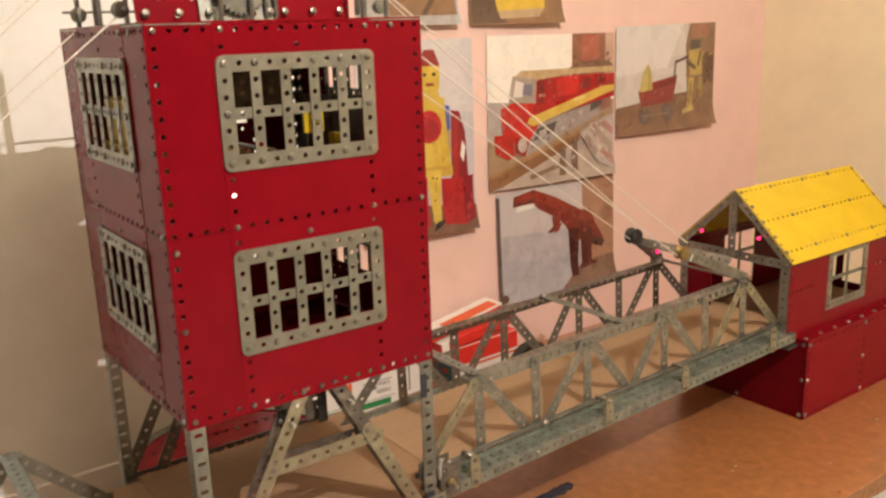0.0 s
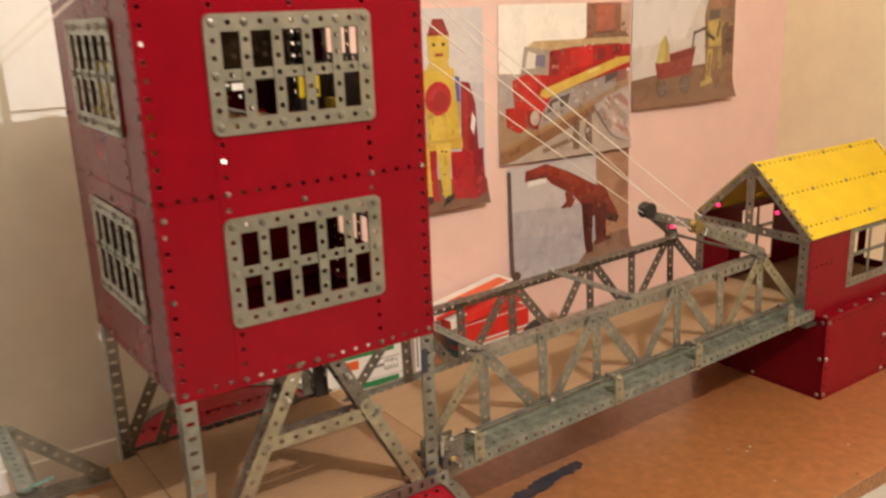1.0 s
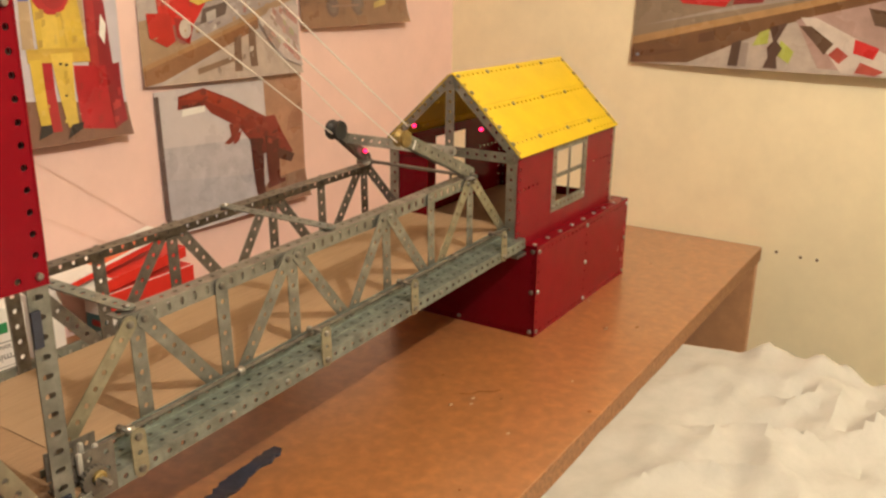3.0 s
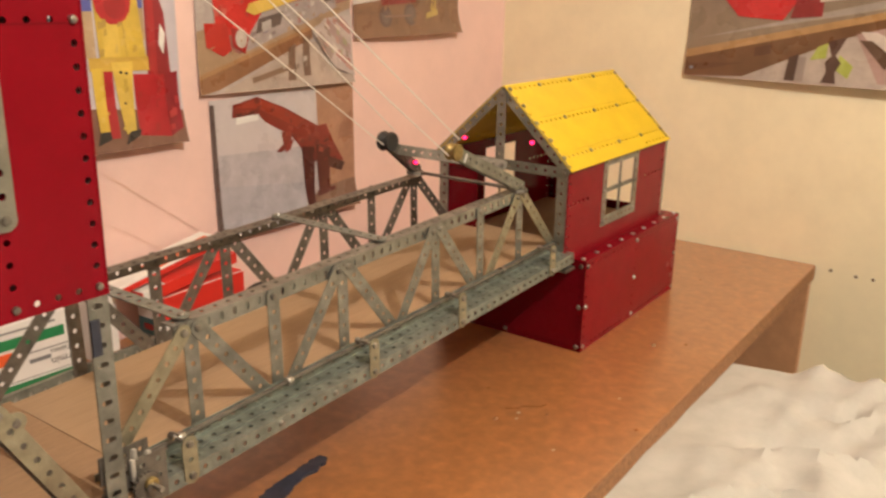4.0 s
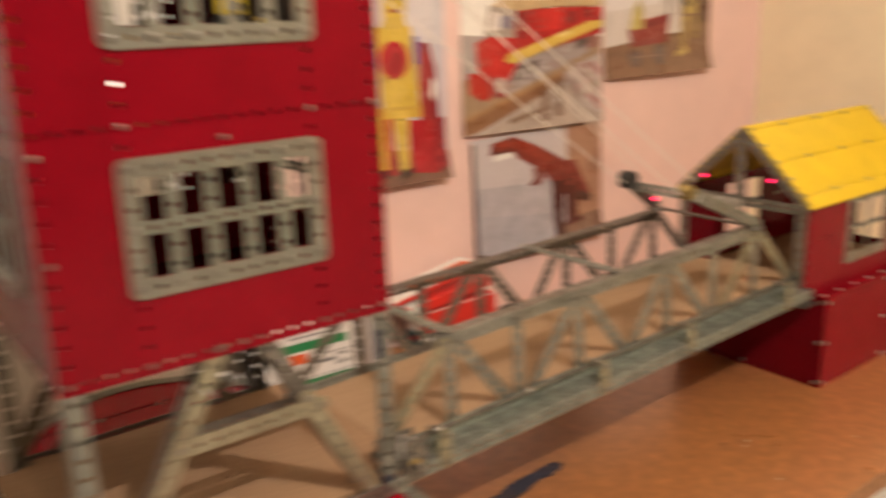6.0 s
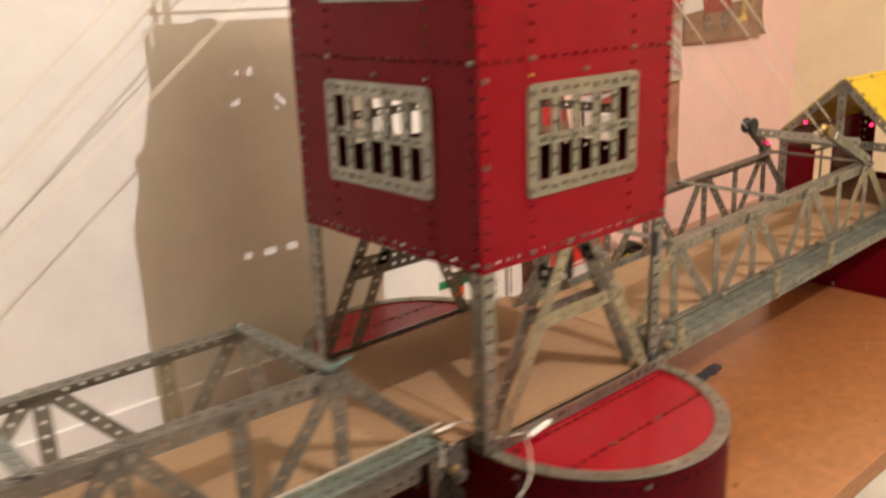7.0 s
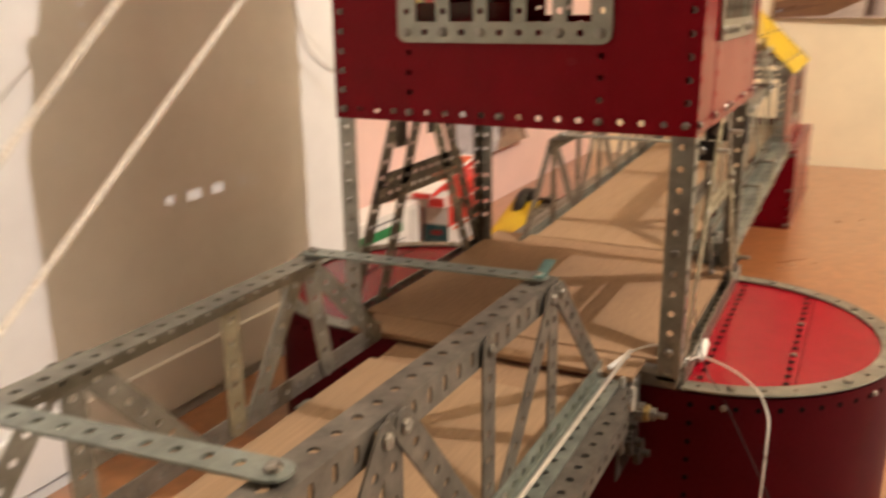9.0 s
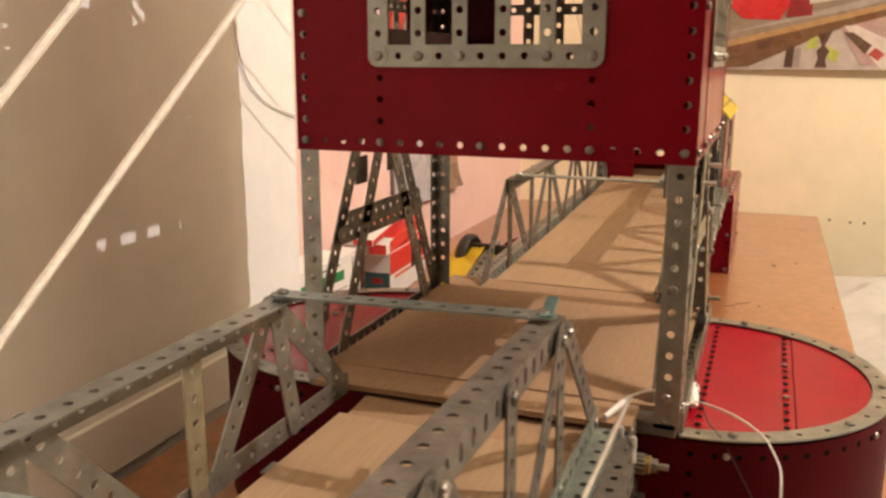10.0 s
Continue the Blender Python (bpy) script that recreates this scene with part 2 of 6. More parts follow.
def cell(g, m, cx, cy, hole="o", ends=(False, False), cap=True, n=16, sides=(True, True), th=TH, pw=P, ph=P, corner=(0, 0)):
    """One hole of a bar or plate with the metal round it, in the local xy plane, z from 0 to th."""
    out, inn = [], []
    for k in range(n):
        a = 2 * math.pi * k / n
        c, s = math.cos(a), math.sin(a)
        q = 1 / max(abs(c), abs(s))
        ex = (c > 0.01 and ends[1]) or (c < -0.01 and ends[0])
        if ex and cap:
            q = 1.0
        if corner[0] * c > 0.01 and corner[1] * s > 0.01:
            q = 1.0
        out.append((cx + c * q * pw / 2, cy + s * q * ph / 2))
        if hole == "o":
            inn.append((cx + 0.0021 * c, cy + 0.0021 * s))
        elif hole == "s":
            inn.append((cx + 0.0019 * c, cy + 0.0019 * s + (0.0017 if s > 0.01 else -0.0017 if s < -0.01 else 0)))
        elif hole == "l":
            inn.append((cx + 0.0019 * c + (0.0017 if c > 0.01 else -0.0017 if c < -0.01 else 0), cy + 0.0019 * s))
    if not inn:
        g.add(m, [(x, y, z) for z in (th, 0) for x, y in out], [tuple(range(n)), tuple(range(2 * n - 1, n - 1, -1))])
        return
    verts = [(x, y, th) for x, y in out] + [(x, y, th) for x, y in inn] + [(x, y, 0) for x, y in out] + [(x, y, 0) for x, y in inn]
    faces = []
    for k in range(n):
        j = (k + 1) % n
        faces += [(k, j, n + j, n + k), (2 * n + j, 2 * n + k, 3 * n + k, 3 * n + j), (n + k, n + j, 3 * n + j, 3 * n + k)]
        mx, my = (out[k][0] + out[j][0]) / 2 - cx, (out[k][1] + out[j][1]) / 2 - cy
        if mx > pw * 0.499 and not ends[1] or mx < -pw * 0.499 and not ends[0]:
            continue
        if my > ph * 0.499 and not sides[1] or my < -ph * 0.499 and not sides[0]:
            continue
        faces.append((j, k, 2 * n + k, 2 * n + j))
    g.add(m, verts, faces)


def strip(g, m, count, hole="o", cap=True, n=16, th=TH):
    for i in range(count):
        cell(g, m, i * P, 0, hole, (i == 0, i == count - 1), cap, n, th=th)
    return g


def girder(g, m, count, holes=("o", "s"), n=8):
    """An angle girder: one flange in the local xy plane, one in the xz plane, the corner on the x axis."""
    mz = m @ Matrix(((1, 0, 0, 0), (0, 0, -1, 0), (0, 1, 0, 0), (0, 0, 0, 1)))
    for i in range(count):
        e = (i == 0, i == count - 1)
        cell(g, m, i * P, P / 2, holes[0], e, False, n)
        cell(g, mz, i * P, P / 2, holes[1], e, False, n)
    return g


def plate(g, m, cols, rows, holes, voids=lambda i, j: False, n=8, th=TH):
    """A sheet of holes' cells cols x rows; holes(i, j) tells where it is drilled, voids(i, j) where it is open."""
    for j in rows:
        run = None
        for i in list(cols) + [None]:
            plain = i is not None and not holes(i, j) and not voids(i, j)
            if plain:
                run = (run[0], i) if run else (i, i)
                continue
            if run:
                g.box(((run[0] - 0.5) * P, (j - 0.5) * P, 0), ((run[1] + 0.5) * P, (j + 0.5) * P, th), m)
                run = None
            if i is not None and holes(i, j) and not voids(i, j):
                cell(g, m, i * P, j * P, "o", (True, True), False, n, th=th)
    return g


def bolt_mesh():
    g = Geo()
    g.lathe(Matrix(), [(0.0030, -0.001), (0.0030, 0.0010), (0.0026, 0.0017), (0.0012, 0.0021)], 12)
    g.box((-0.0004, -0.0024, 0.0014), (0.0004, 0.0024, 0.00222))
    me = g.mesh("bolt")
    me.materials.append(BOLT)
    return me


BOLT_MESH = bolt_mesh()


def bolt(parent, place, normal, under=None):
    q = Vector(normal).to_track_quat("Z", "Y").to_matrix().to_4x4()
    return put("bolt", BOLT_MESH, BOLT, parent, m=Matrix.Translation(place) @ q @ Matrix.Rotation(random.uniform(0, 3), 4, "Z"))


def strip_between(name, a, b, normal, mat, parent, label="", over=0.0, nuts=(True, True), n=16):
    """A holed bar from the hole at a to near b, with bolts."""
    a, b = Vector(a), Vector(b)
    count = max(2, round((b - a).length / P) + 1)
    step = (b - a).length / ((count - 1) * P)
    g = Geo()
    strip(g, Matrix.Scale(step, 4, (1, 0, 0)), count, n=n)
    ob = part(name, g, mat, parent, label, along(a, b, normal))
    nv = Vector(normal).normalized()
    for p, wanted in ((a, nuts[0]), (b, nuts[1])):
        if wanted:
            bolt(parent, p + nv * TH, nv)
    return ob


# ---- room ----
TABLE_FRONT, WALL_X, WALL_Y, BREAST_Y, BREAST_X = -0.268, 1.395, 0.392, 0.322, 0.222


def slab(name, lo, hi, mat, label="", category="", bevel=0.0, kind="structure"):
    ob = put(name, Geo().box(lo, hi, bevel=bevel), mat)
    return tagged(ob, label, category, kind=kind)


slab("wall_north", (0.0, WALL_Y, -0.75), (WALL_X + 0.1, WALL_Y + 0.1, 1.75), PINK_WALL, "pink painted plaster wall hung with photographs", "wall")
slab("chimney_breast", (-3.0, BREAST_Y, -0.75), (BREAST_X, WALL_Y - 0.002, 1.75), WHITE_WALL, "off-white plaster wall standing forward of the pink wall", "wall")
slab("wall_east", (WALL_X, -4.0, -0.75), (WALL_X + 0.1, WALL_Y, 1.75), CREAM_WALL, "cream painted plaster wall", "wall")
# south wall, west wall and ceiling stay out of view and shape the fill
slab("wall_south", (-3.0, -4.1, -0.75), (WALL_X + 0.1, -4.0, 1.75), BROWN_WALL, "unseen brown wall behind the viewer, added to cut the fill light", "wall")
slab("wall_west", (-3.1, -4.1, -0.75), (-3.0, WALL_Y + 0.1, 1.75), BROWN_WALL, "unseen brown side wall, added to cut the fill light", "wall")
slab("ceiling", (-3.1, -4.1, 1.75), (WALL_X + 0.1, WALL_Y + 0.1, 1.85), CEILING, "unseen cream ceiling, added to warm the fill light", "ceiling")
slab("floor", (-3.1, -4.1, -0.85), (WALL_X + 0.1, WALL_Y + 0.1, -0.75), CARPET, "brown carpeted floor", "floor")
slab("baseboard", (-3.0, BREAST_Y - 0.0045, 0.002), (BREAST_X + 0.002, BREAST_Y + 0.001, 0.050), WHITE_WALL, "off-white painted board flush along the wall's foot", "baseboard", 0.0015)

# ---- table ----
table = thing("work_table", "wide worn chipboard table top on a plain end panel", "table", m=pose(0, 0, 0))
part("table_top", Geo().box((-1.6, TABLE_FRONT, -0.026), (WALL_X - 0.004, BREAST_Y - 0.014, 0.0), bevel=0.0012), CHIP, table)
part("edge_band", Geo().box((-1.598, TABLE_FRONT - 0.0007, -0.0252), (WALL_X - 0.006, TABLE_FRONT + 0.002, -0.0011)), RAW_EDGE, table, "raw brown front edge")
part("table_top_extension", Geo().box((BREAST_X + 0.004, BREAST_Y - 0.0135, -0.018), (WALL_X - 0.004, WALL_Y - 0.004, -0.0006)), CHIP, table)
part("end_panel", Geo().box((WALL_X - 0.024, TABLE_FRONT + 0.003, -0.75), (WALL_X - 0.0045, WALL_Y - 0.01, -0.0265), bevel=0.001), PANEL, table)
part("end_panel", Geo().box((-1.55, TABLE_FRONT + 0.012, -0.75), (-1.53, BREAST_Y - 0.06, -0.0265), bevel=0.001), CHIP, table)
part("back_rail", Geo().box((-1.53, 0.26, -0.14), (WALL_X - 0.0245, 0.278, -0.0265)), CHIP, table)

# ---- the pier under the tower ----
R = 9.5 * P
PR = 0.1245
PIER_Z = 0.1165
TOWER_Z = 0.28


def outline(r, n=28):
    """A long rounded plan: straight sides along y, half circles at both ends."""
    pts = []
    for sign in (-1, 1):
        for k in range(n + 1):
            a = math.pi * k / n
            pts.append((sign * -r * math.cos(a), sign * (R + r * math.sin(a))))
    return pts


def wall_band(g, r, z0, z1, th=0.0012):
    o, i = outline(r), outline(r - th)
    k = len(o)
    verts = [(x, y, z) for pts, z in ((o, z0), (o, z1), (i, z1), (i, z0)) for x, y in pts]
    faces = []
    for a in range(k):
        b = (a + 1) % k
        for s in range(4):
            t = (s + 1) % 4
            faces.append((s * k + a, s * k + b, t * k + b, t * k + a))
    g.add(Matrix(), verts, faces)


pier = thing("bridge_pier", "red enamelled metal pier with rounded ends, its sides coloured darker for shade", "pier", m=pose(0.009, 0, 0))
g = Geo()
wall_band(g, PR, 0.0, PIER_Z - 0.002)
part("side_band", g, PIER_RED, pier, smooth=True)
g = Geo()
g.box((-R + 0.002, -R, PIER_Z - 0.012), (R - 0.002, R, PIER_Z - 0.004))
part("top_frame", g, DULL_STEEL, pier)


def arc_strip(g, z, sign, r0, r1, count=19):
    """The perforated curved rim on a half-round end."""
    steps = count * 2
    for c in range(count):
        for h in (0, 1):
            a0, a1 = math.pi * (2 * c + h) / steps, math.pi * (2 * c + h + 1) / steps
            rm = (r0 + r1) / 2
            ac = math.pi * (2 * c + 1) / steps
            hw, hh = 0.0021 / rm, 0.0021
            m0, m1 = (ac - hw, ac) if h == 0 else (ac, ac + hw)
            if h == 0:
                quads = [((r0, a0), (r1, a0), (r1, m0), (r0, m0)), ((r0, m0), (rm - hh, ac), (rm - hh, ac), (r0, ac)), ((rm + hh, ac), (r1, m0), (r1, ac), (rm + hh, ac)),
                         ((r0, m0), (rm, m0), (rm - hh, ac), (r0, ac)), ((rm, m0), (r1, m0), (r1, ac), (rm + hh, ac))]
                quads = [quads[0], quads[3], quads[4]]
                quads[1] = ((r0, m0), (rm, m0), (rm - hh, ac), (r0, ac))
            else:
                quads = [((r0, m1), (r1, m1), (r1, a1), (r0, a1)), ((r0, ac), (rm - hh, ac), (rm, m1), (r0, m1)), ((rm + hh, ac), (r1, ac), (r1, m1), (rm, m1))]
            for q in quads:
                top = [(rr * math.cos(a), sign * (R + rr * math.sin(a)), z + 0.0011) for rr, a in q]
                bot = [(x, y, z) for x, y, _ in top]
                g.add(Matrix(), top + bot, [(0, 1, 2, 3), (7, 6, 5, 4), (1, 5, 6, 2), (0, 3, 7, 4)])


# a dark disc laid on the metal in place of a hole's inner shade
HOLE_MESH = Geo().lathe(Matrix(), [(0.0019, -0.0003), (0.0019, 0.00012)], 10).mesh("dark_hole_disc")
HOLE_MESH.materials.append(HOLE)

for sign in (-1, 1):
    n = 26
    for k, (a, b) in enumerate(((-9.4, -0.03), (0.03, 9.4))):
        # two plates that meet across the half-round
        g = Geo()
        ys = []
        pts = []
        for q in range(n + 1):
            x = (-9.55 + 19.1 * q / n) * P
            pts.append((x, math.sqrt(max(0, (PR - 0.004) ** 2 - x * x))))
        lim = 5.0 * P
        if k == 0:
            prof = [(x, min(y, lim)) for x, y in pts]
            ring = [(pts[0][0], 0.0)] + prof + [(pts[-1][0], 0.0)]
        else:
            ring = [(x, y) for x, y in pts if y > lim]
            xm = math.sqrt((PR - 0.004) ** 2 - lim * lim)
            ring = [(-xm, lim + 0.0006)] + ring + [(xm, lim + 0.0006)]
        ring = [(x, sign * (R + y)) for x, y in ring]
        z = PIER_Z - 0.0012 + 0.0006 * k
        g.add(Matrix(), [(x, y, z) for x, y in ring] + [(x, y, z - 0.001) for x, y in ring],
              [tuple(range(len(ring))), tuple(range(2 * len(ring) - 1, len(ring) - 1, -1))])
        part("top_plate", g, SHEEN_RED, pier, "glossy red top plate, its sheen raised in the colour")
    g = Geo()
    arc_strip(g, PIER_Z, sign, PR - 0.0125, PR + 0.0005)
    part("rim_strip", g, ZINC, pier, "perforated curved zinc rim strip")
    g = Geo()
    girder(g, along((-9 * P, sign * (R + 0.0005), PIER_Z + 0.0002), (0, sign * (R + 0.0005), PIER_Z + 0.0002), (0, 0, 1)) if sign < 0 else
           along((9 * P, sign * (R + 0.0005), PIER_Z + 0.0002), (0, sign * (R + 0.0005), PIER_Z + 0.0002), (0, 0, 1)), 19, n=8)
    part("edge_girder", g, ZINC, pier, "dull perforated steel angle along the deck's edge")
    for k in range(17):
        for row in (0, 5.0):
            x = (k - 8) * P
            if row and abs(x) > math.sqrt((PR - 0.012) ** 2 - (row * P) ** 2):
                continue
            part("dark_hole_disc", HOLE_MESH, HOLE, pier, m=Matrix.Translation((x, sign * (R + row * P + (0.0085 if not row else -0.005)), PIER_Z)))
    for k in range(9):
        a = math.pi * (2 * (2 * k + 1) + 1) / 38
        if k % 2 == 0:
            bolt(pier, ((PR - 0.006) * math.cos(a), sign * (R + (PR - 0.006) * math.sin(a)), PIER_Z + 0.001), (0, 0, 1))
    for k in (-3, 2):
        bolt(pier, (k * P, sign * (R + 5 * P - 0.005), PIER_Z - 0.0006), (0, 0, 1)).scale = (0.75, 0.75, 0.75)
    for q in range(29):
        a = math.pi * (q + 0.5) / 29
        d = Vector((math.cos(a), sign * math.sin(a), 0))
        spots = [PIER_Z - 0.0095] + ([PIER_Z - 0.0095 - P * n for n in range(1, 9)] if q in (0, 28) else [])
        for z in spots:
            part("dark_hole_disc", HOLE_MESH, HOLE, pier, m=Matrix.Translation(Vector((0, sign * R, z)) + d * PR) @ d.to_track_quat("Z", "Y").to_matrix().to_4x4())
    for k in range(22):
        # bolts and holes round the upper edge of the band
        a = math.pi * (k + 0.5) / 22
        d = Vector((math.cos(a), sign * math.sin(a), 0))
        if k % 6 == 2:
            bolt(pier, (PR * d.x, sign * R + PR * d.y, PIER_Z - 0.009), d).scale = (0.7, 0.7, 0.7)

# ---- the tower ----
tower = thing("bridge_tower", "red enamelled metal tower on perforated steel legs over the pier", "tower", m=pose(0, 0, 0))
SIDES = {"south": 0, "east": 90, "north": 180, "west": 270}


def in_window(i, j):
    return 5 <= i <= 13 and (3 <= 24 - j <= 7 or 15 <= 24 - j <= 19)


def drilled(i, j):
    r = 24 - j
    if in_window(i, j):
        return False
    ring = 4 <= i <= 14 and r in (2, 8, 14, 20)
    return ring or i in (0, 4, 14, 18) or r in (0, 12, 24) or (i == 9 and r in (1, 13))


WINDOW = Geo()
for j in range(7):
    for i in range(11):
        if i in (0, 10) or j in (0, 6):
            cell(WINDOW, Matrix(), i * P, j * P, "o", (i == 0 or (i == 10 and 0 < j < 6), i == 10 or (i == 0 and 0 < j < 6)), False, 16, corner=((i > 5) * 2 - 1, (j > 3) * 2 - 1) if i in (0, 10) and j in (0, 6) else (0, 0))
            if i in (0, 10) and j in (0, 6):
                # a strip's rounded end lies over each corner
                cell(WINDOW, Matrix.Translation((0, 0, 0.0011)), i * P, j * P, "o", (True, True), True, 16, th=0.0005)
for i in (2, 4, 6, 8):
    for j in range(1, 6):
        cell(WINDOW, Matrix(), i * P, j * P, "o", (True, True), False, 16, pw=P * 0.70)
for i in range(1, 10):
    cell(WINDOW, Matrix.Translation((0, 0, -0.0012)), i * P, 3 * P, "o", (i == 1, i == 9), False, 16, ph=P * 0.68)
WINDOW_MESH = WINDOW.mesh("window_frame")
WINDOW_MESH.materials.append(PALE_ZINC)

for side, turn in SIDES.items():
    face = pose(0, 0, 0, 0, 0, turn) @ Matrix.Translation((0, -R, TOWER_Z)) @ pose(0, 0, 0, 90, 0, 0) @ Matrix.Translation((-9 * P, 0, 0))
    # six plates: three widths in two storeys
    for lo, hi in ((0, 12), (12, 25)):
        for a, b in ((0, 4), (4, 15), (15, 19)):
            g = Geo()
            plate(g, face @ Matrix.Translation((0, 0, -TH * (1 if a == 4 else 1.35))), range(a, b), range(lo, hi), drilled, in_window)
            part("wall_plate", g, RED, tower)
    for low in (4, 16):
        w = part("window_frame", WINDOW_MESH, PALE_ZINC, tower, "perforated zinc window grille", face @ Matrix.Translation((4 * P, low * P, 0.0006)))
        for i, j in ((0, 0), (10, 0), (0, 6), (10, 6), (4, 0), (2, 6), (6, 6), (0, 3), (10, 3), (8, 0), (2, 0), (8, 6)):
            bolt(tower, face @ Vector(((4 + i) * P, (low + j) * P, 0.0017)), (face.to_3x3() @ Vector((0, 0, 1))))
    nrm = face.to_3x3() @ Vector((0, 0, 1))
    for i, j in ((0, 0), (18, 0), (0, 24), (18, 24), (0, 11), (18, 12), (9, 0), (4, 0), (14, 0), (9, 24), (4, 24), (14, 24), (2, 24), (16, 24), (9, 11), (4, 12), (14, 12), (0, 16), (18, 17), (0, 6)):
        if j == 0 or random.random() < 0.6:
            b = bolt(tower, face @ Vector((i * P, j * P, 0.0002)), nrm)
            b.scale = (0.78, 0.78, 0.9)

for sx, sy, normal in ((-1, -1, 0), (1, -1, 0), (1, 1, 0), (-1, 1, 0)):
    # corner girders run from the top of the box down to the pier
    ox, oy = sx * (R - 0.0016), sy * (R - 0.0016)
    x = Vector((0, 0, -1))
    y = Vector((-sx, 0, 0))
    z = Vector((0, -sy, 0))
    if x.cross(y).dot(z) < 0:
        y, z = z, y
    m = Matrix.Translation((ox, oy, TOWER_Z + 24 * P)) @ Matrix((x, y, z)).transposed().to_4x4()
    g = Geo()
    girder(g, m, 37, ("s", "o") if abs(y.x) > 0.5 else ("o", "s"), 16)
    part("corner_girder", g, ZINC, tower, "perforated zinc angle girder leg")
    foot = Geo().box((min(ox, ox - sx * 0.03), min(oy, oy - sy * 0.03), PIER_Z), (max(ox, ox - sx * 0.03), max(oy, oy - sy * 0.03), TOWER_Z - 12.5 * P + 0.004), bevel=0.001)
    part("foot", foot, DULL_STEEL, tower)
    for k in (30, 35):
        bolt(tower, (ox, oy - sy * 0.0065, TOWER_Z + (24 - k) * P), (sx, 0, 0))

# braces in the two open sides along the deck
for sy in (-1, 1):
    y = sy * (R - 0.004)
    n = (0, sy, 0)
    for sx in (-1, 1):
        if sy > 0:
            # two A-frames of parallel strips, one inside the other
            strip_between("brace", (sx * 0.034, y + 0.002, TOWER_Z - 0.001), (sx * 0.113, y + 0.002, PIER_Z + 0.012), n, DULL_STEEL, tower, "slanting perforated brace strip")
            strip_between("brace", (sx * 0.007, y - 0.003, TOWER_Z - 0.004), (sx * 0.079, y - 0.003, PIER_Z + 0.012), n, DULL_STEEL if sx < 0 else ZINC, tower, "slanting perforated brace strip")
            continue
        if sx < 0:
            strip_between("brace", (-0.0170, y - 0.002, TOWER_Z - 0.001), (-0.0985, y - 0.002, PIER_Z + 0.012), n, OLD_NICKEL, tower, "slanting perforated brace strip")
        else:
            # a dull upper strip is lapped by a yellowed lower one
            strip_between("brace", (0.0150, y - 0.0008, TOWER_Z - 0.001), (0.0500, y - 0.0008, 0.2140), n, DULL_STEEL, tower, "dull slanting perforated brace strip", nuts=(True, False))
            strip_between("brace", (0.0455, y - 0.002, 0.2225), (0.0965, y - 0.002, PIER_Z + 0.012), n, OLD_NICKEL, tower, "slanting perforated brace strip")
        strip_between("brace", (-0.0224 if sx < 0 else 0.020, y + 0.0147, TOWER_Z - 0.010), (-0.094 if sx < 0 else 0.097, y + 0.0147, PIER_Z + 0.012), n, DULL_STEEL, tower, "slanting perforated brace strip")
        # a dark angle bracket ties the two strips of each brace, with a long bolt through it
        bx, bz = (-0.035, 0.2525) if sx < 0 else (0.0235, 0.2575)
        g = Geo().box((bx - 0.0006, y - 0.0012, bz - 0.0066), (bx + 0.0006, y + 0.0145, bz + 0.0066), bevel=0.0004)
        g.box((bx, y - 0.0012, bz - 0.0066), (bx + 0.008, y, bz + 0.0066), bevel=0.0003)
        g.box((bx, y + 0.0133, bz - 0.0066), (bx + 0.008, y + 0.0145, bz + 0.0066), bevel=0.0003)
        part("bracket", g, BLACKENED, tower, "black angle bracket between two brace strips")
        bolt(tower, (bx - 0.0006, y + 0.0068, bz), (-1, 0, 0))
        part("long_bolt", Geo().tube([(bx + 0.004, y + 0.004, bz), (bx + 0.004, y - 0.0105, bz)], 0.0017, 8), BRIGHT_STEEL, tower, "bright shank of a long bolt", smooth=True)
    if sy < 0:
        strip_between("cross_strip", (-0.0510, y - 0.0006, 0.2140), (0.0560, y - 0.0006, 0.2140), n, OLD_NICKEL, tower, "level perforated strip across the braces")
        strip_between("cross_strip", (-0.0480, y + 0.0161, 0.2125), (0.0520, y + 0.0161, 0.2125), n, DULL_STEEL, tower, "level perforated strip across the braces")
        # two links hang between the brace tops
        part("link", Geo().box((0.0075, -0.0975, 0.2330), (0.0165, -0.0960, 0.2800), bevel=0.0006), BLACKENED, tower, "dark link plate hanging from the tower floor")
        part("link", Geo().box((-0.0035, -0.0935, 0.2370), (0.0045, -0.0920, 0.2800), bevel=0.0006), DULL_STEEL, tower, "link plate hanging from the tower floor")
    else:
        strip_between("cross_strip", (-4.7 * P, y - 0.003, TOWER_Z - 4.8 * P), (4.7 * P, y - 0.003, TOWER_Z - 4.8 * P), n, DULL_STEEL, tower, "level perforated strip across the braces")
    if sy > 0:
        strip_between("cross_strip", (-5.5 * P, y - sy * 0.0008, TOWER_Z - 5.6 * P), (5.5 * P, y - sy * 0.0008, TOWER_Z - 5.6 * P), n, DULL_STEEL, tower, "level perforated strip across the braces")
    for x, z in ((-0.030, 0.2500), (0.026, 0.254), (0.074, 0.166)) if sy > 0 else ():
        g = Geo().box((x - 0.010, y + sy * 0.0035, z - 0.010), (x + 0.010, y + sy * 0.0046, z + 0.010), bevel=0.0004)
        part("gusset_plate", g, DULL_STEEL, tower, "small dark square plate on a brace")
        bolt(tower, (x, y + sy * 0.0046, z), n)
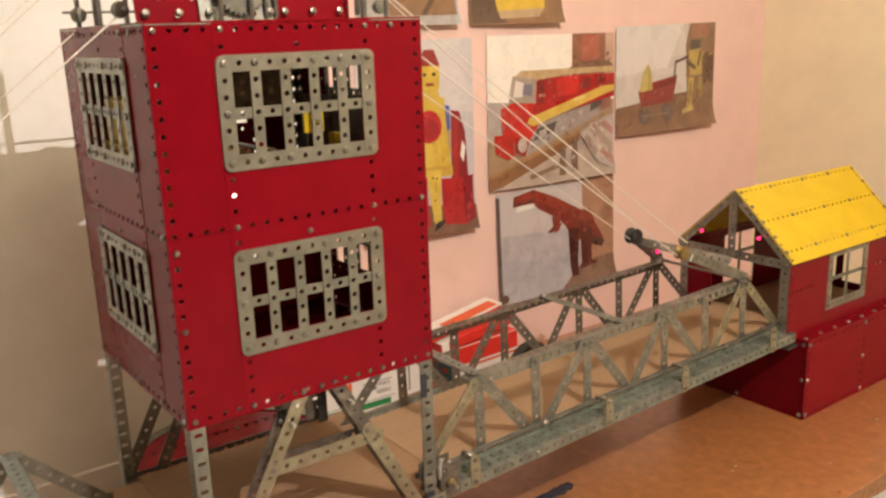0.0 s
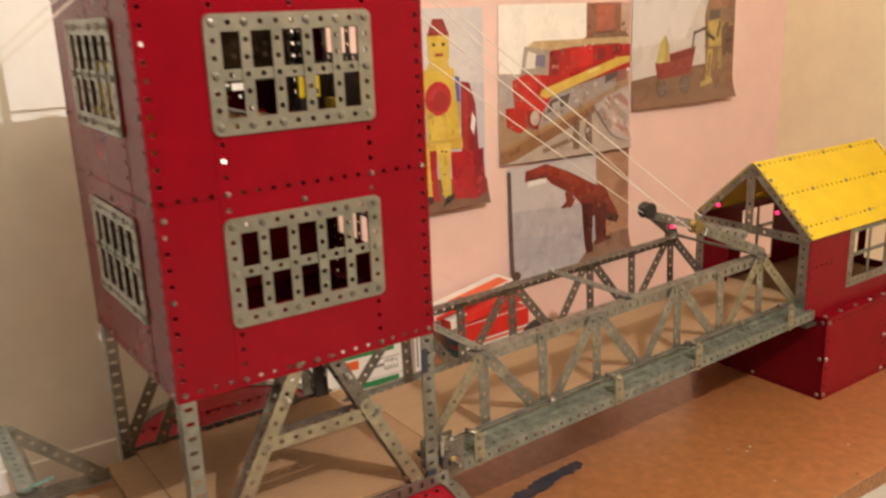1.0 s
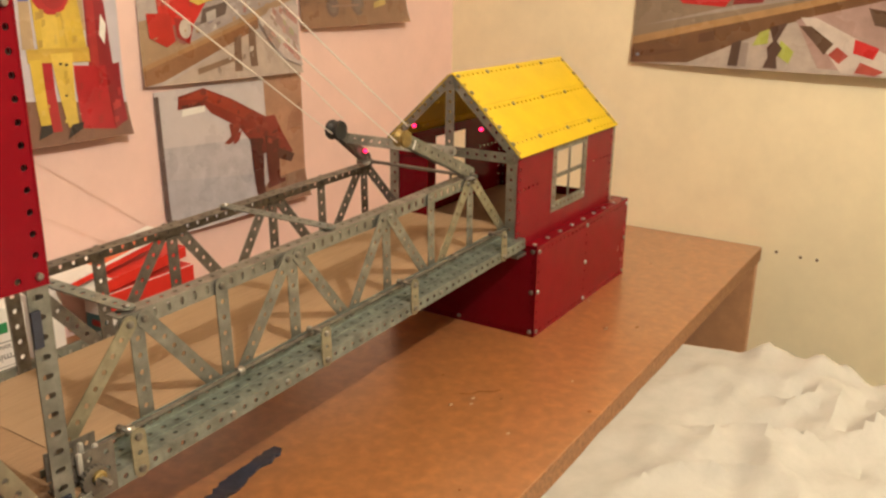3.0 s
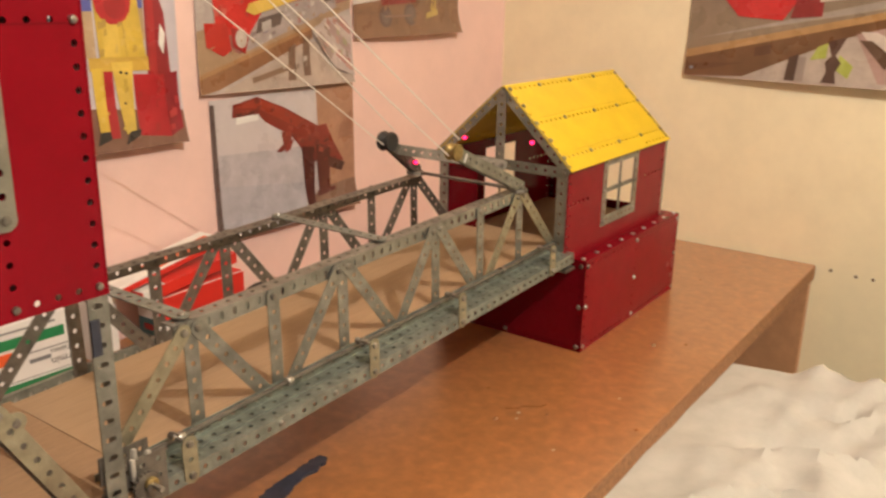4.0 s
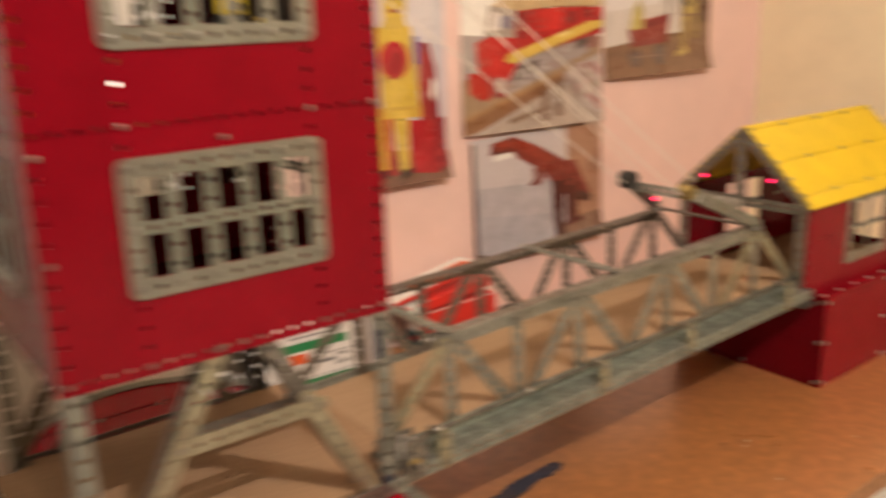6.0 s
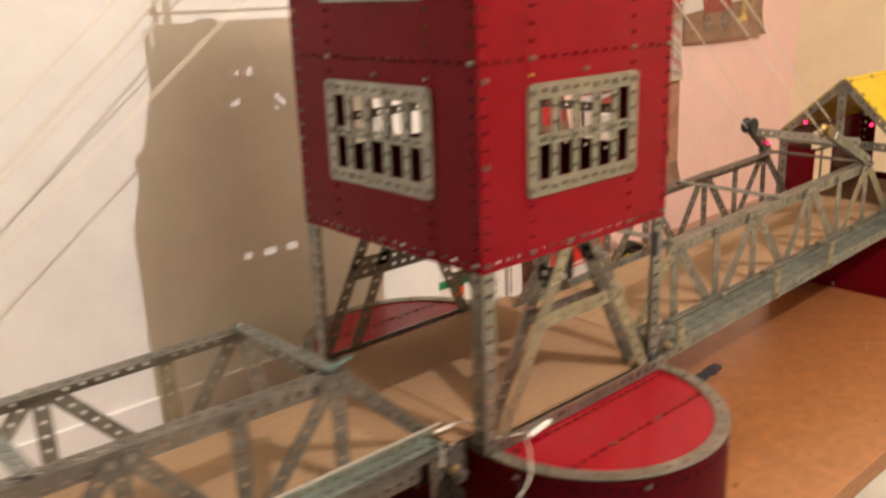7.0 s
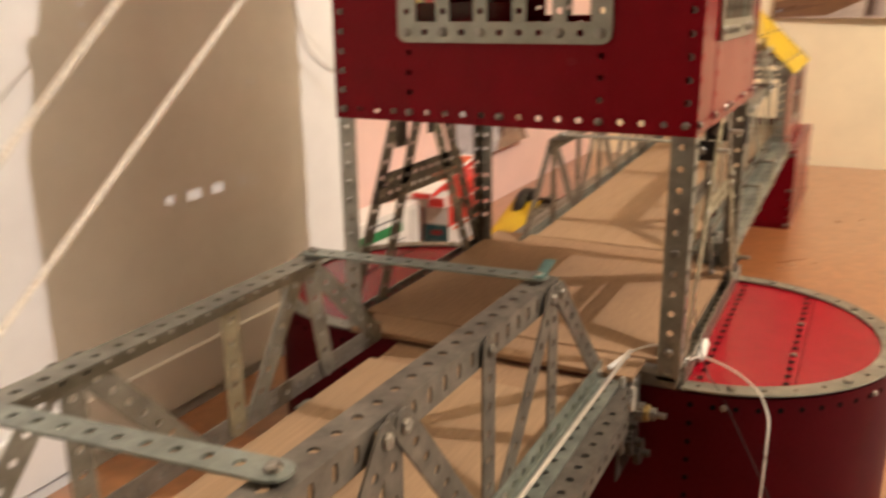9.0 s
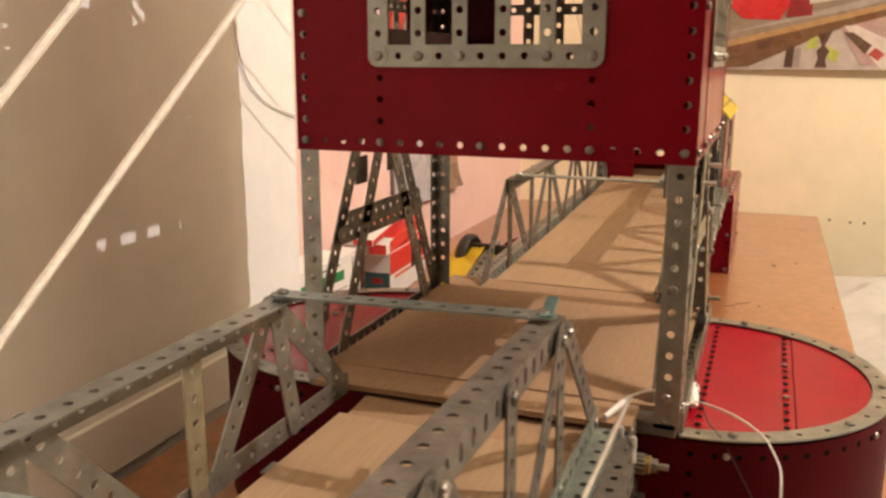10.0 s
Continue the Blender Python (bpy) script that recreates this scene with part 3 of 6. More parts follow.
# floors and roof of the box
# roof cells opened to throw light spots on the wall behind
SPOT_GAPS = [(6, 13), (7, 13), (9, 13), (10, 9), (10, 10), (10, 13), (12, 13), (13, 13), (3, 13), (6, 10)]
for z, nm in ((TOWER_Z + 11.8 * P, "inner_floor"), (TOWER_Z + 0.62 * P, "box_floor"), (TOWER_Z + 24.3 * P, "roof_plate")):
    g = Geo()
    if nm == "box_floor":
        for a, b, c, d in ((-R, -R, R, -R + 2 * P), (-R, -R + 2 * P - 0.0080, R, R - 2 * P + 0.0078), (-R, R - 2 * P, R, R)):
            part(nm, Geo().box((a + 0.004, b + 0.004, z), (c - 0.004, d - 0.004, z + 0.001)), SHADED_RED, tower)
        continue
    elif nm == "roof_plate":
        plate(g, Matrix.Translation((-9 * P, -9 * P, z)), range(19), range(19), lambda i, j: i in (0, 9, 18) or j in (0, 18), lambda i, j: (i, j) in SPOT_GAPS or 2 <= j <= 5 and 3 <= i <= 15 and i != 9 or 6 <= j <= 9 and i in (1, 2))
        for i, j in SPOT_GAPS:
            # added scraps across each gap break its light spot into ragged slits
            for k in range(2):
                m = Matrix.Translation(((i - 9) * P + random.uniform(-0.004, 0.004), (j - 9) * P + random.uniform(-0.004, 0.004), z + 0.0012 + 0.0008 * k)) @ Matrix.Rotation(random.uniform(0, 3.1), 4, "Z")
                g.box((-0.010, -0.0022, 0), (0.010, 0.0022, 0.0006), m)
    else:
        plate(g, Matrix.Translation((-9 * P, -9 * P, z)), range(19), range(19), lambda i, j: j in (1, 17), lambda i, j: 5 <= i <= 13 and 11 <= j <= 13 or (i, j) in ((5, 15), (6, 15), (9, 15)))
        for i in (5, 6, 9):
            # added scraps narrow these gaps to shrink the light spots they pass
            g.box(((i - 9.5) * P, 5.4 * P, z + 0.0012), ((i - 9.13) * P, 6.6 * P, z + 0.0018))
            g.box(((i - 8.90) * P, 5.4 * P, z + 0.0012), ((i - 8.5) * P, 6.6 * P, z + 0.0018))
            g.box(((i - 9.5) * P, 5.4 * P, z + 0.0020), ((i - 8.5) * P, 5.92 * P, z + 0.0026))
    part(nm, g, SHADED_RED if nm != "roof_plate" else ZINC, tower)

part("inner_plate", Geo().box((-R + 0.012, 0.084, TOWER_Z + 0.002), (R - 0.012, 0.085, TOWER_Z + 5.4 * P)), SHADED_RED, tower)

# ---- a truss span ----
YT, ZB = 0.074, 0.207


def ix(i):
    return (i + 7) * P


def build_span(long_side, ZC):
    span = thing("truss_span", "perforated zinc truss span with side walkways, its far end tilted up", "bridge span", "truss spans beside the tower")
    for s in (-1, 1):
        y = s * YT
        out = (0, s, 0)
        # top chord: slotted flange upright, round-holed flange inwards

        def chord_z(i):
            """The chord's height at hole i: one chord of the short span climbs a little."""
            return ZB + (0.0030 + 0.0003 * (i + 1) if not long_side and s > 0 else 0.0)

        a, b = (ix(-1), y, chord_z(-1) + P / 2), (ix(37), y, chord_z(37) + P / 2)
        if s < 0:
            a, b = b, a
        g = Geo()
        x = (Vector(b) - Vector(a)).normalized()
        m = Matrix.Translation(a) @ Matrix((x, Vector((0, -s, 0)), Vector((0, 0, -1)))).transposed().to_4x4()
        girder(g, m, 39, ("o", "s"), 8)
        part("top_chord", g, ZINC if s < 0 else DULL_STEEL, span, "perforated angle girder top chord")
        # bottom chord and walkway
        x0, x1 = (ix(-7), ix(43))
        mi = Matrix.Translation((x0, y + s * 0.0048, ZC)) @ Matrix((Vector((1, 0, 0)), Vector((0, s, 0)), Vector((0, 0, 1)))).transposed().to_4x4()
        g = Geo()
        girder(g, mi, 51, ("o", "o"), 8)
        part("bottom_chord", g, BLUE_ZINC if long_side or s > 0 else DULL_STEEL, span, "zinc angle girder bottom chord")
        cut = 0 if long_side or s < 0 else 3
        mo = Matrix.Translation((x0 + cut * P, y + s * (2 * P + 0.0050), ZC + 0.0004)) @ Matrix((Vector((1, 0, 0)), Vector((0, -s, 0)), Vector((0, 0, -1)))).transposed().to_4x4()
        g = Geo()
        girder(g, mo, 51 - cut, ("o", "o"), 8)
        if long_side or s > 0:
            part("walkway_girder", g, BLUE_ZINC if s < 0 else ZINC if long_side else DULL_STEEL, span, "bluish perforated girder edging the walkway")
        if s < 0 and long_side:
            ys = y + s * 0.0092
            shaft = part("drive_shaft", Geo().tube([(ix(-5), ys, ZC + 0.0118), (ix(20), ys, ZC + 0.0112), (ix(43), ys, ZC + 0.0118)], 0.0021, 8), DULL_STEEL, span, "long dull steel shaft along the walkway", smooth=True)
            for k in (-2.2, 6.5, 14.0, 25.1, 33):
                part("collar", Geo().lathe(Matrix.Translation((ix(k), ys, ZC + 0.0114)) @ pose(0, 0, 0, 0, 90, 0), [(0.0036, -0.003), (0.0040, -0.0024), (0.0040, 0.0024), (0.0036, 0.003)], 12), BOLT, shaft, "bright steel collar", smooth=True)
        # dark backing added so the walkway holes read as shaded
        if long_side or s > 0:
            part("lower_strip", Geo().box((x0 - P / 2, y + s * 0.0075 if s > 0 else y + s * (2 * P + 0.002), ZC - 0.0024), (x1 + P / 2, y + s * (2 * P + 0.002) if s > 0 else y + s * 0.0075, ZC - 0.0016)), DULL_STEEL, span, "added dark strip that darkens the walkway holes")
        yo = y + s * 0.0022
        zb = ZC + P / 2
        web = [(-1, -7, "brace"), (0, 5, "brace"), (12, 7, "brace"), (13, 18, "brace"), (23, 18.6, "brace"), (24, 29, "brace"), (36, 31, "brace"), (37, 43, "brace"),
               (-0.5, -0.5, "upright"), (6, 6, "upright"), (12.5, 12.5, "upright"), (23.5, 23.5, "upright"), (30, 30, "upright"), (36.5, 36.5, "upright")]
        if not long_side and s < 0:
            web = [w for w in web if w[:2] not in ((0, 5), (6, 6), (-0.5, -0.5))] + [(-0.6, 3.4, "brace"), (4.6, 4.6, "upright"), (-1, -2.2, "upright")]
        for a, b, nm in web:
            mat = OLD_NICKEL if (a, b) in (((-1, -7), (36, 31), (37, 43)) if long_side else ((4.6, 4.6), (24, 29))) and s < 0 else ZINC if s < 0 else DULL_STEEL
            off = 0.0012 if nm == "brace" else 0.0
            strip_between(nm, (ix(a), yo + s * off, chord_z(a)), (ix(b), yo + s * off, zb), out, mat, span, nuts=(nm == "brace" or a in (4.6, 6, 30), True))
        for k in (-3, 13, 24, 39) if s < 0 and long_side else ():
            yp = y + s * (2 * P + 0.0064)
            strip_between("walkway_post", (ix(k), yp, ZC - P / 2), (ix(k), yp, ZC + 1.5 * P), out, OLD_NICKEL, span, "short three-hole post")
            g = Geo()
            g.tube([(ix(k), yp - s * 0.014, ZC + 1.5 * P), (ix(k), yp - s * 0.020, ZC + 1.5 * P)], 0.0030, 10)
            g.tube([(ix(k), yp, ZC + 1.5 * P), (ix(k), yp - s * 0.021, ZC + 1.5 * P)], 0.0013, 8)
            part("collar", g, BOLT, span, "bright steel collar on a rod", smooth=False)
        for k in (4, 9, 17, 28, 33) if long_side or s > 0 else ():
            bolt(span, (ix(k), y + s * (2 * P + 0.0060), ZC - P / 2), out)
    for k in (0, 18 if long_side else 17):
        strip_between("cross_strip", (ix(k) - 0.006, -YT + P / 2, ZB + P / 2 + 0.002), (ix(k) - 0.006, YT - P / 2, chord_z(k) + P / 2 + 0.002), (0, 0, 1), BLUE_ZINC, span, "flat strip tying the two top chords")
    for k in (0, 10, 20, 30, 40):
        g = Geo().box((ix(k), -YT, ZC - 0.004), (ix(k) + P, YT, ZC - 0.003))
        part("floor_bearer", g, ZINC, span)
    if not long_side:
        for s in (-1, 1):
            g = Geo().lathe(Matrix.Translation((ix(34), s * 0.061, ZC + 0.048)) @ pose(0, 0, 0, 90, 0, 0), [(0.002, -0.006), (0.011, -0.005), (0.012, -0.002), (0.008, 0.0), (0.012, 0.002), (0.011, 0.005), (0.002, 0.006)], 16)
            part("cord_pulley", g, BRASS, span, "small brass pulley holding the cords", smooth=True)
            strip_between("pulley_bracket", (ix(34), s * 0.069, ZC + 0.004), (ix(34), s * 0.069, ZC + 0.055), (0, s, 0), DULL_STEEL, span)
        part("end_plate", Geo().box((-0.015, -0.0030, 0.0), (0.010, 0.0030, 0.0010), Matrix.Translation((ix(-1) + 0.001, YT - 0.005, chord_z(-1) + P / 2 + 0.0042)) @ pose(0, 0, 0, 3, 5, 6), bevel=0.0004), TEAL, span, "small bluish plate on the chord's end")
        return span
    # lifting arms at the outer end
    for s in (-1, 1):
        y = s * YT
        foot, head = Vector((ix(36.5), y, ZB + 0.012)), Vector((ix(36.5) - (0.055 if s != long_side else 0.132), y, ZB + (0.055 if s != long_side else 0.074)))
        for d in (-0.004, 0.004):
            strip_between("lifting_arm", foot + Vector((0, d, 0)), head + Vector((0, d, 0)), (0, s, 0), ZINC if s < 0 else DULL_STEEL, span, "paired arm strips holding a pulley")
        m = Matrix.Translation(head + Vector((0, -0.008, 0))) @ pose(0, 0, 0, -90, 0, 0)
        g = Geo().lathe(m, [(0.003, -0.002), (0.011, -0.001), (0.012, 0.002), (0.008, 0.006), (0.012, 0.012), (0.011, 0.015), (0.003, 0.016)] if s != long_side else [(0.003, 0.0), (0.0085, 0.0006), (0.009, 0.003), (0.0065, 0.006), (0.009, 0.010), (0.0085, 0.0125), (0.004, 0.013), (0.004, 0.016)], 18)
        part("pulley", g, BLACK if s != long_side else OLD_BRASS, span, "small black pulley" if s != long_side else "small brass pulley", smooth=True)
        g = Geo().lathe(Matrix.Translation(foot + Vector((0, 0, -0.006))), [(0.004, -0.002), (0.010, -0.002), (0.011, 0.0), (0.010, 0.003), (0.004, 0.004)], 16)
        part("pivot_disc", g, DULL_STEEL, span)
    part("axle", Geo().tube([(ix(36.5), -YT - 0.012, ZB + 0.008), (ix(36.5), YT + 0.012, ZB + 0.008)], 0.0021, 8), DULL_STEEL, span, "dark steel rod between the arms")
    strip_between("arm_tie", (ix(36.5) - 0.035, -YT, ZB + 0.042), (ix(36.5) - 0.035, YT, ZB + 0.042), (-0.8, 0, 0.6), ZINC, span, "strip tying the lifting arms")
    return span


SPAN_X = 0.222 - 7 * P
span = build_span(-1, 0.1195)
span.matrix_basis = pose(SPAN_X, 0, 0.001, 0, -1.7, 0)
near_span = build_span(0, 0.1285)
near_span.matrix_basis = pose(-SPAN_X - 0.013, 0.0015, -0.0035, 0, 0, 180)
tagged(near_span, "perforated zinc truss span lying level on the tower's other side")


# ---- decks ----
def deck(name, x0, x1, y0, y1, z, th, mat, label, turn=0.0, tilt=0.0, sag=0.0):
    g = Geo()
    nx, ny = 14, 8
    verts, faces = [], []
    for k, zz in enumerate((0.0, -th)):
        for i in range(nx + 1):
            for j in range(ny + 1):
                u, v = i / nx, j / ny
                w = 0.0008 * math.sin(5.1 * u + 2.3 * v) - sag * 4 * u * (1 - u)
                verts.append(((u - 0.5) * (x1 - x0), (v - 0.5) * (y1 - y0), zz + w))
    s = (nx + 1) * (ny + 1)
    for i in range(nx):
        for j in range(ny):
            a = i * (ny + 1) + j
            faces.append((a, a + ny + 1, a + ny + 2, a + 1))
            faces.append((s + a + 1, s + a + ny + 2, s + a + ny + 1, s + a))
    for i in range(nx):
        a, b = i * (ny + 1), (i + 1) * (ny + 1)
        faces += [(a, s + a, s + b, b), (b + ny, s + b + ny, s + a + ny, a + ny)]
    for j in range(ny):
        a = j
        faces += [(a + 1, s + a + 1, s + a, a), (nx * (ny + 1) + a, s + nx * (ny + 1) + a, s + nx * (ny + 1) + a + 1, nx * (ny + 1) + a + 1)]
    g.add(Matrix(), verts, faces)
    ob = put(name, g, mat, m=pose((x0 + x1) / 2, (y0 + y1) / 2, z, 0, tilt, turn))
    return tagged(ob, label, "deck sheet", "roadway sheets")


deck("roadway_sheet", -0.1045, 0.150, -0.1130, 0.1125, 0.1285, 0.0035, CARD, "brown cardboard roadway sheet under the tower", 0.2)
deck("roadway_sheet", -0.138, -0.1050, -0.0960, 0.1040, 0.1284, 0.0035, CARD, "cardboard lip of the roadway between the tower legs", 0.2)
deck("roadway_sheet", 0.147, 0.783, -0.0715, 0.0715, 0.1391, 0.0010, PLY, "pale veneered roadway sheet along the far span", 0.0, -1.9)
deck("roadway_sheet", -0.82, -0.175, -0.0715, 0.0670, 0.1262, 0.003, PLY, "pale veneered roadway sheet along the near span", 0.0)
deck("roadway_sheet", -0.186, -0.134, -0.0705, 0.0680, 0.1222, 0.0025, CARD, "narrow cardboard strip bridging the roadway joint", 0.8)

# ---- abutment and house ----
AX0, AX1, AY, AZ = 0.790, 1.110, 0.1135, 0.1240


def build_abutment():
    ab = thing("abutment", "dark red enamelled box abutment on the table", "abutment", m=pose((AX0 + AX1) / 2, 0, 0))
    hx, hy = (AX1 - AX0) / 2, AY
    nx, nz = 25, 9
    px, pz = 2 * hx / nx, AZ / nz
    for m, n1, size in ((pose(0, -hy, 0, 90, 0, 0), nx, 2 * hx), (pose(-hx, 0, 0, 90, 0, -90), 19, 2 * hy), (pose(hx, 0, 0, 90, 0, 90), 19, 2 * hy), (pose(0, hy, 0, 90, 0, 180), nx, 2 * hx)):
        g = Geo()
        mm = m @ Matrix.Translation((-(n1 - 1) / 2 * P * (size / (n1 * P)), P * pz / P / 2, -TH)) @ Matrix.Diagonal((size / (n1 * P), pz / P, 1, 1))
        plate(g, mm, range(n1), range(nz), lambda i, j: i in (0, n1 - 1) or j in (0, nz - 1) and i % 1 == 0 or (i == n1 // 2), n=8)
        # the end plates take the red with shade painted in
        part("side_plate", g, SHADED_RED if n1 == 19 else RED, ab)
        nrm = m.to_3x3() @ Vector((0, 0, 1))
        for i in (0, n1 - 1, n1 // 2):
            for j in (0, 4, nz - 1):
                bolt(ab, mm @ Vector((i * P, j * P, TH)), nrm)
    part("inner_plate", Geo().box((-hx + 0.004, -hy + 0.004, 0.001), (hx - 0.004, -hy + 0.0052, AZ - 0.003)), RED, ab)
    part("inner_plate", Geo().box((-hx + 0.004, -hy + 0.006, 0.001), (-hx + 0.0052, hy - 0.006, AZ - 0.003)), SHADED_RED, ab)
    part("top_plate", Geo().box((-hx, -hy, AZ - 0.0012), (hx, hy, AZ + 0.0006), bevel=0.0004), RED, ab)
    for k in range(0, 25, 3):
        bolt(ab, (-hx + (k + 0.5) * px, -hy + 0.007, AZ + 0.0006), (0, 0, 1))
    # a row of dark discs painted for the shade in the top plate's holes
    g = Geo()
    for k in range(25):
        g.lathe(Matrix.Translation((-hx + (k + 0.5) * px, -hy + 0.02, AZ + 0.0006)), [(0.0021, -0.0002), (0.0021, 0.0002)], 8)
    tagged(part("hole_row", g, HOLE, ab), kind="stuff")
    part("bearing_plate", Geo().box((-hx - 0.024, -0.098, AZ - 0.012), (-hx, 0.1, AZ - 0.008)), ZINC, ab)
    return ab


build_abutment()

HX0, HX1, HY, EAVE, RIDGE = 0.762, 1.070, 7.5 * P, 0.2465, 0.3335


def build_house():
    house = thing("toll_house", "little red metal house with a yellow pitched roof and open gable", "model house", m=pose(0, 0, 0))
    z0 = AZ + 0.001
    n1 = 25
    sx = (HX1 - HX0) / (n1 * P)
    nz = 9
    sz = (EAVE - z0) / (nz * P)
    for s in (-1, 1):
        g = Geo()
        face = Matrix.Translation((HX0 + P * sx / 2, s * HY, z0 + sz * P / 2)) @ pose(0, 0, 0, 90, 0, 0) @ Matrix.Diagonal((sx, sz, 1, 1))
        low = 3 if s < 0 else 1
        win = lambda i, j: 9 <= i <= 15 and low <= j <= 7
        plate(g, face, range(n1), range(nz), lambda i, j: i in (0, 24) or (j == 5 and (i < 5 or i > 18)), win)
        part("side_wall", g, RED, house)
        w = Geo()
        for i in range(8, 17):
            for j in range(low - 1, 9):
                if i in (8, 16) or j in (low - 1, 8):
                    cell(w, face @ Matrix.Translation((0, 0, 0.0006 if s < 0 else -0.0018)), i * P, j * P, "o", (True, True), False, 8)
        wf = part("window_frame", w, ZINC, house, "zinc strip window frame")
        for a, b in (((12, low - 1), (12, 8)), ((8, 5), (16, 5))):
            b0, b1 = face @ Vector((a[0] * P, a[1] * P, 0.0)), face @ Vector((b[0] * P, b[1] * P, 0.0))
            part("glazing_bar", Geo().box((0, -0.0028, -0.0006), ((b1 - b0).length, 0.0028, 0.0006), along(b0, b1, (0, s, 0))), ZINC, wf)
        for i, j in ((8, low - 1), (16, 8), (8, 5), (16, 5), (8, 8), (16, low - 1)):
            bolt(house, face @ Vector((i * P, j * P, 0.0019 if s < 0 else -0.0019)), (0, s, 0))
        # roof: three long plates on each slope
        slope = Vector((0, s * HY - 0, EAVE - RIDGE))
        eave = Vector((HX0 - 0.004, s * (HY + 0.006), EAVE - 0.004))
        ridge = Vector((HX0 - 0.004, 0, RIDGE + 0.003))
        up = ridge - eave
        nrm = Vector((1, 0, 0)).cross(up).normalized() if s < 0 else up.cross(Vector((1, 0, 0))).normalized()
        for k, (lo, hi) in enumerate(((0.0, 0.20), (0.20, 0.60), (0.60, 1.0))):
            g = Geo()
            L = up.length * (hi - lo)
            rows = max(2, round(L / P))
            cols = 26
            xx, yy = Vector((1, 0, 0)), up.normalized()
            zz = xx.cross(yy)
            base = eave + up * lo + zz * (0.0006 * k * (1 if zz.z > 0 else -1))
            mm = Matrix.Translation(base) @ Matrix((xx, yy, zz)).transposed().to_4x4() @ Matrix.Diagonal(((HX1 - HX0 + 0.008) / (cols * P), L / (rows * P), 1, 1)) @ Matrix.Translation((P / 2, P / 2, 0))
            plate(g, mm, range(cols), range(rows), lambda i, j: i in (0, cols - 1) or (j == rows - 1 and k < 2) or (j == rows - 1 and k == 2) or (j == 0 and k == 0 and i > 18))
            part("roof_plate", g, YELLOW, house, "bright yellow roof plate")
            for i in (0, 6, 13, 19, 25):
                bolt(house, mm @ Vector((i * P, (rows - 1) * P, TH if zz.z > 0 else 0)), nrm if nrm.z > 0 else -nrm)
            for j in range(1, rows - 1, 2):
                for i in (0, 25):
                    bolt(house, mm @ Vector((i * P, j * P, TH if zz.z > 0 else 0)), nrm if nrm.z > 0 else -nrm)
        # gable strips, posts
        for gx in (HX0 - 0.002, HX1 - 0.002):
            strip_between("gable_strip", (gx, s * (HY - 0.002), EAVE - 0.002), (gx, s * 0.002, RIDGE - 0.004), (-1, 0, 0), ZINC, house, "slanting perforated gable strip", n=8)
            g = Geo()
            girder(g, Matrix.Translation((gx + 0.0005, s * HY - s * 0.0015, z0)) @ Matrix(((0, 0, 1, 0), (0, -s, 0, 0), (1, 0, 0, 0), (0, 0, 0, 1))), 10, n=8)
            part("corner_post", g, ZINC, house)
    gx = HX0 - 0.003
    strip_between("tie_strip", (gx, -HY + 0.004, EAVE - 0.006), (gx, HY - 0.004, EAVE - 0.006), (-1, 0, 0), ZINC, house, "level perforated tie strip", n=8)
    strip_between("king_post", (gx - 0.0012, 0.0, EAVE - 0.006), (gx - 0.0012, 0.0, RIDGE - 0.006), (-1, 0, 0), ZINC, house, n=8)
    # red half walls of the open gable and the back wall with its window
    g = Geo()
    g.box((HX0 + 0.001, HY - 4.6 * P, z0), (HX0 + 0.0022, HY - 0.001, EAVE - 0.02))
    part("gable_panel", g, SHADED_RED, house)
    g = Geo()
    back = Matrix.Translation((HX1 - 0.002, -7 * P, z0 + sz * P / 2)) @ Matrix(((0, 0, 1, 0), (1, 0, 0, 0), (0, sz, 0, 0), (0, 0, 0, 1)))
    plate(g, back, range(15), range(nz), lambda i, j: i in (0, 14), lambda i, j: 2 <= i <= 12 and i != 7 and 1 <= j <= 7)
    g.add(Matrix(), [(HX1 - 0.001, -HY, EAVE), (HX1 - 0.001, HY, EAVE), (HX1 - 0.001, 0, RIDGE), (HX1 - 0.002, -HY, EAVE), (HX1 - 0.002, HY, EAVE), (HX1 - 0.002, 0, RIDGE)], [(0, 1, 2), (5, 4, 3)])
    part("back_wall", g, SHADED_RED, house)
    part("house_floor", Geo().box((HX0 - 0.001, -HY + 0.002, z0 - 0.0006), (HX1 - 0.003, HY - 0.002, z0 + 0.0012)), CARD, house)
    return house


build_house()

# ---- bed below the table ----


def cloth(x, y):
    p = Vector((x * 5, y * 5, 0.3))
    w = 0.022 * noise.noise(p) + 0.016 * noise.noise(p * 2.3 + Vector((3, 1, 0)))
    d = Vector((x * 9 + 2.5 * noise.noise(p * 0.7), y * 14, 1.0))
    return w + 0.016 * abs(noise.noise(d)) + 0.010 * abs(noise.noise(d * 1.9 + Vector((5, 2, 0)))) + 0.002 * noise.noise(p * 7) + 0.012 * max(0, 0.22 - abs(noise.noise(Vector((x * 6 + y * 9, y * 4 - x * 7, 2.0))))) / 0.22 + 0.005 * max(0, 0.2 - abs(noise.noise(Vector((x * 17 - y * 6, y * 15 + x * 5, 4.0))))) / 0.2 + 0.007 * max(0, 0.3 - abs(noise.noise(Vector((x * 5 + y * 3, y * 11 - x * 4, 7.0))))) / 0.3 + 0.004 * noise.noise(Vector((x * 24 + y * 8, y * 20, 9.0)))


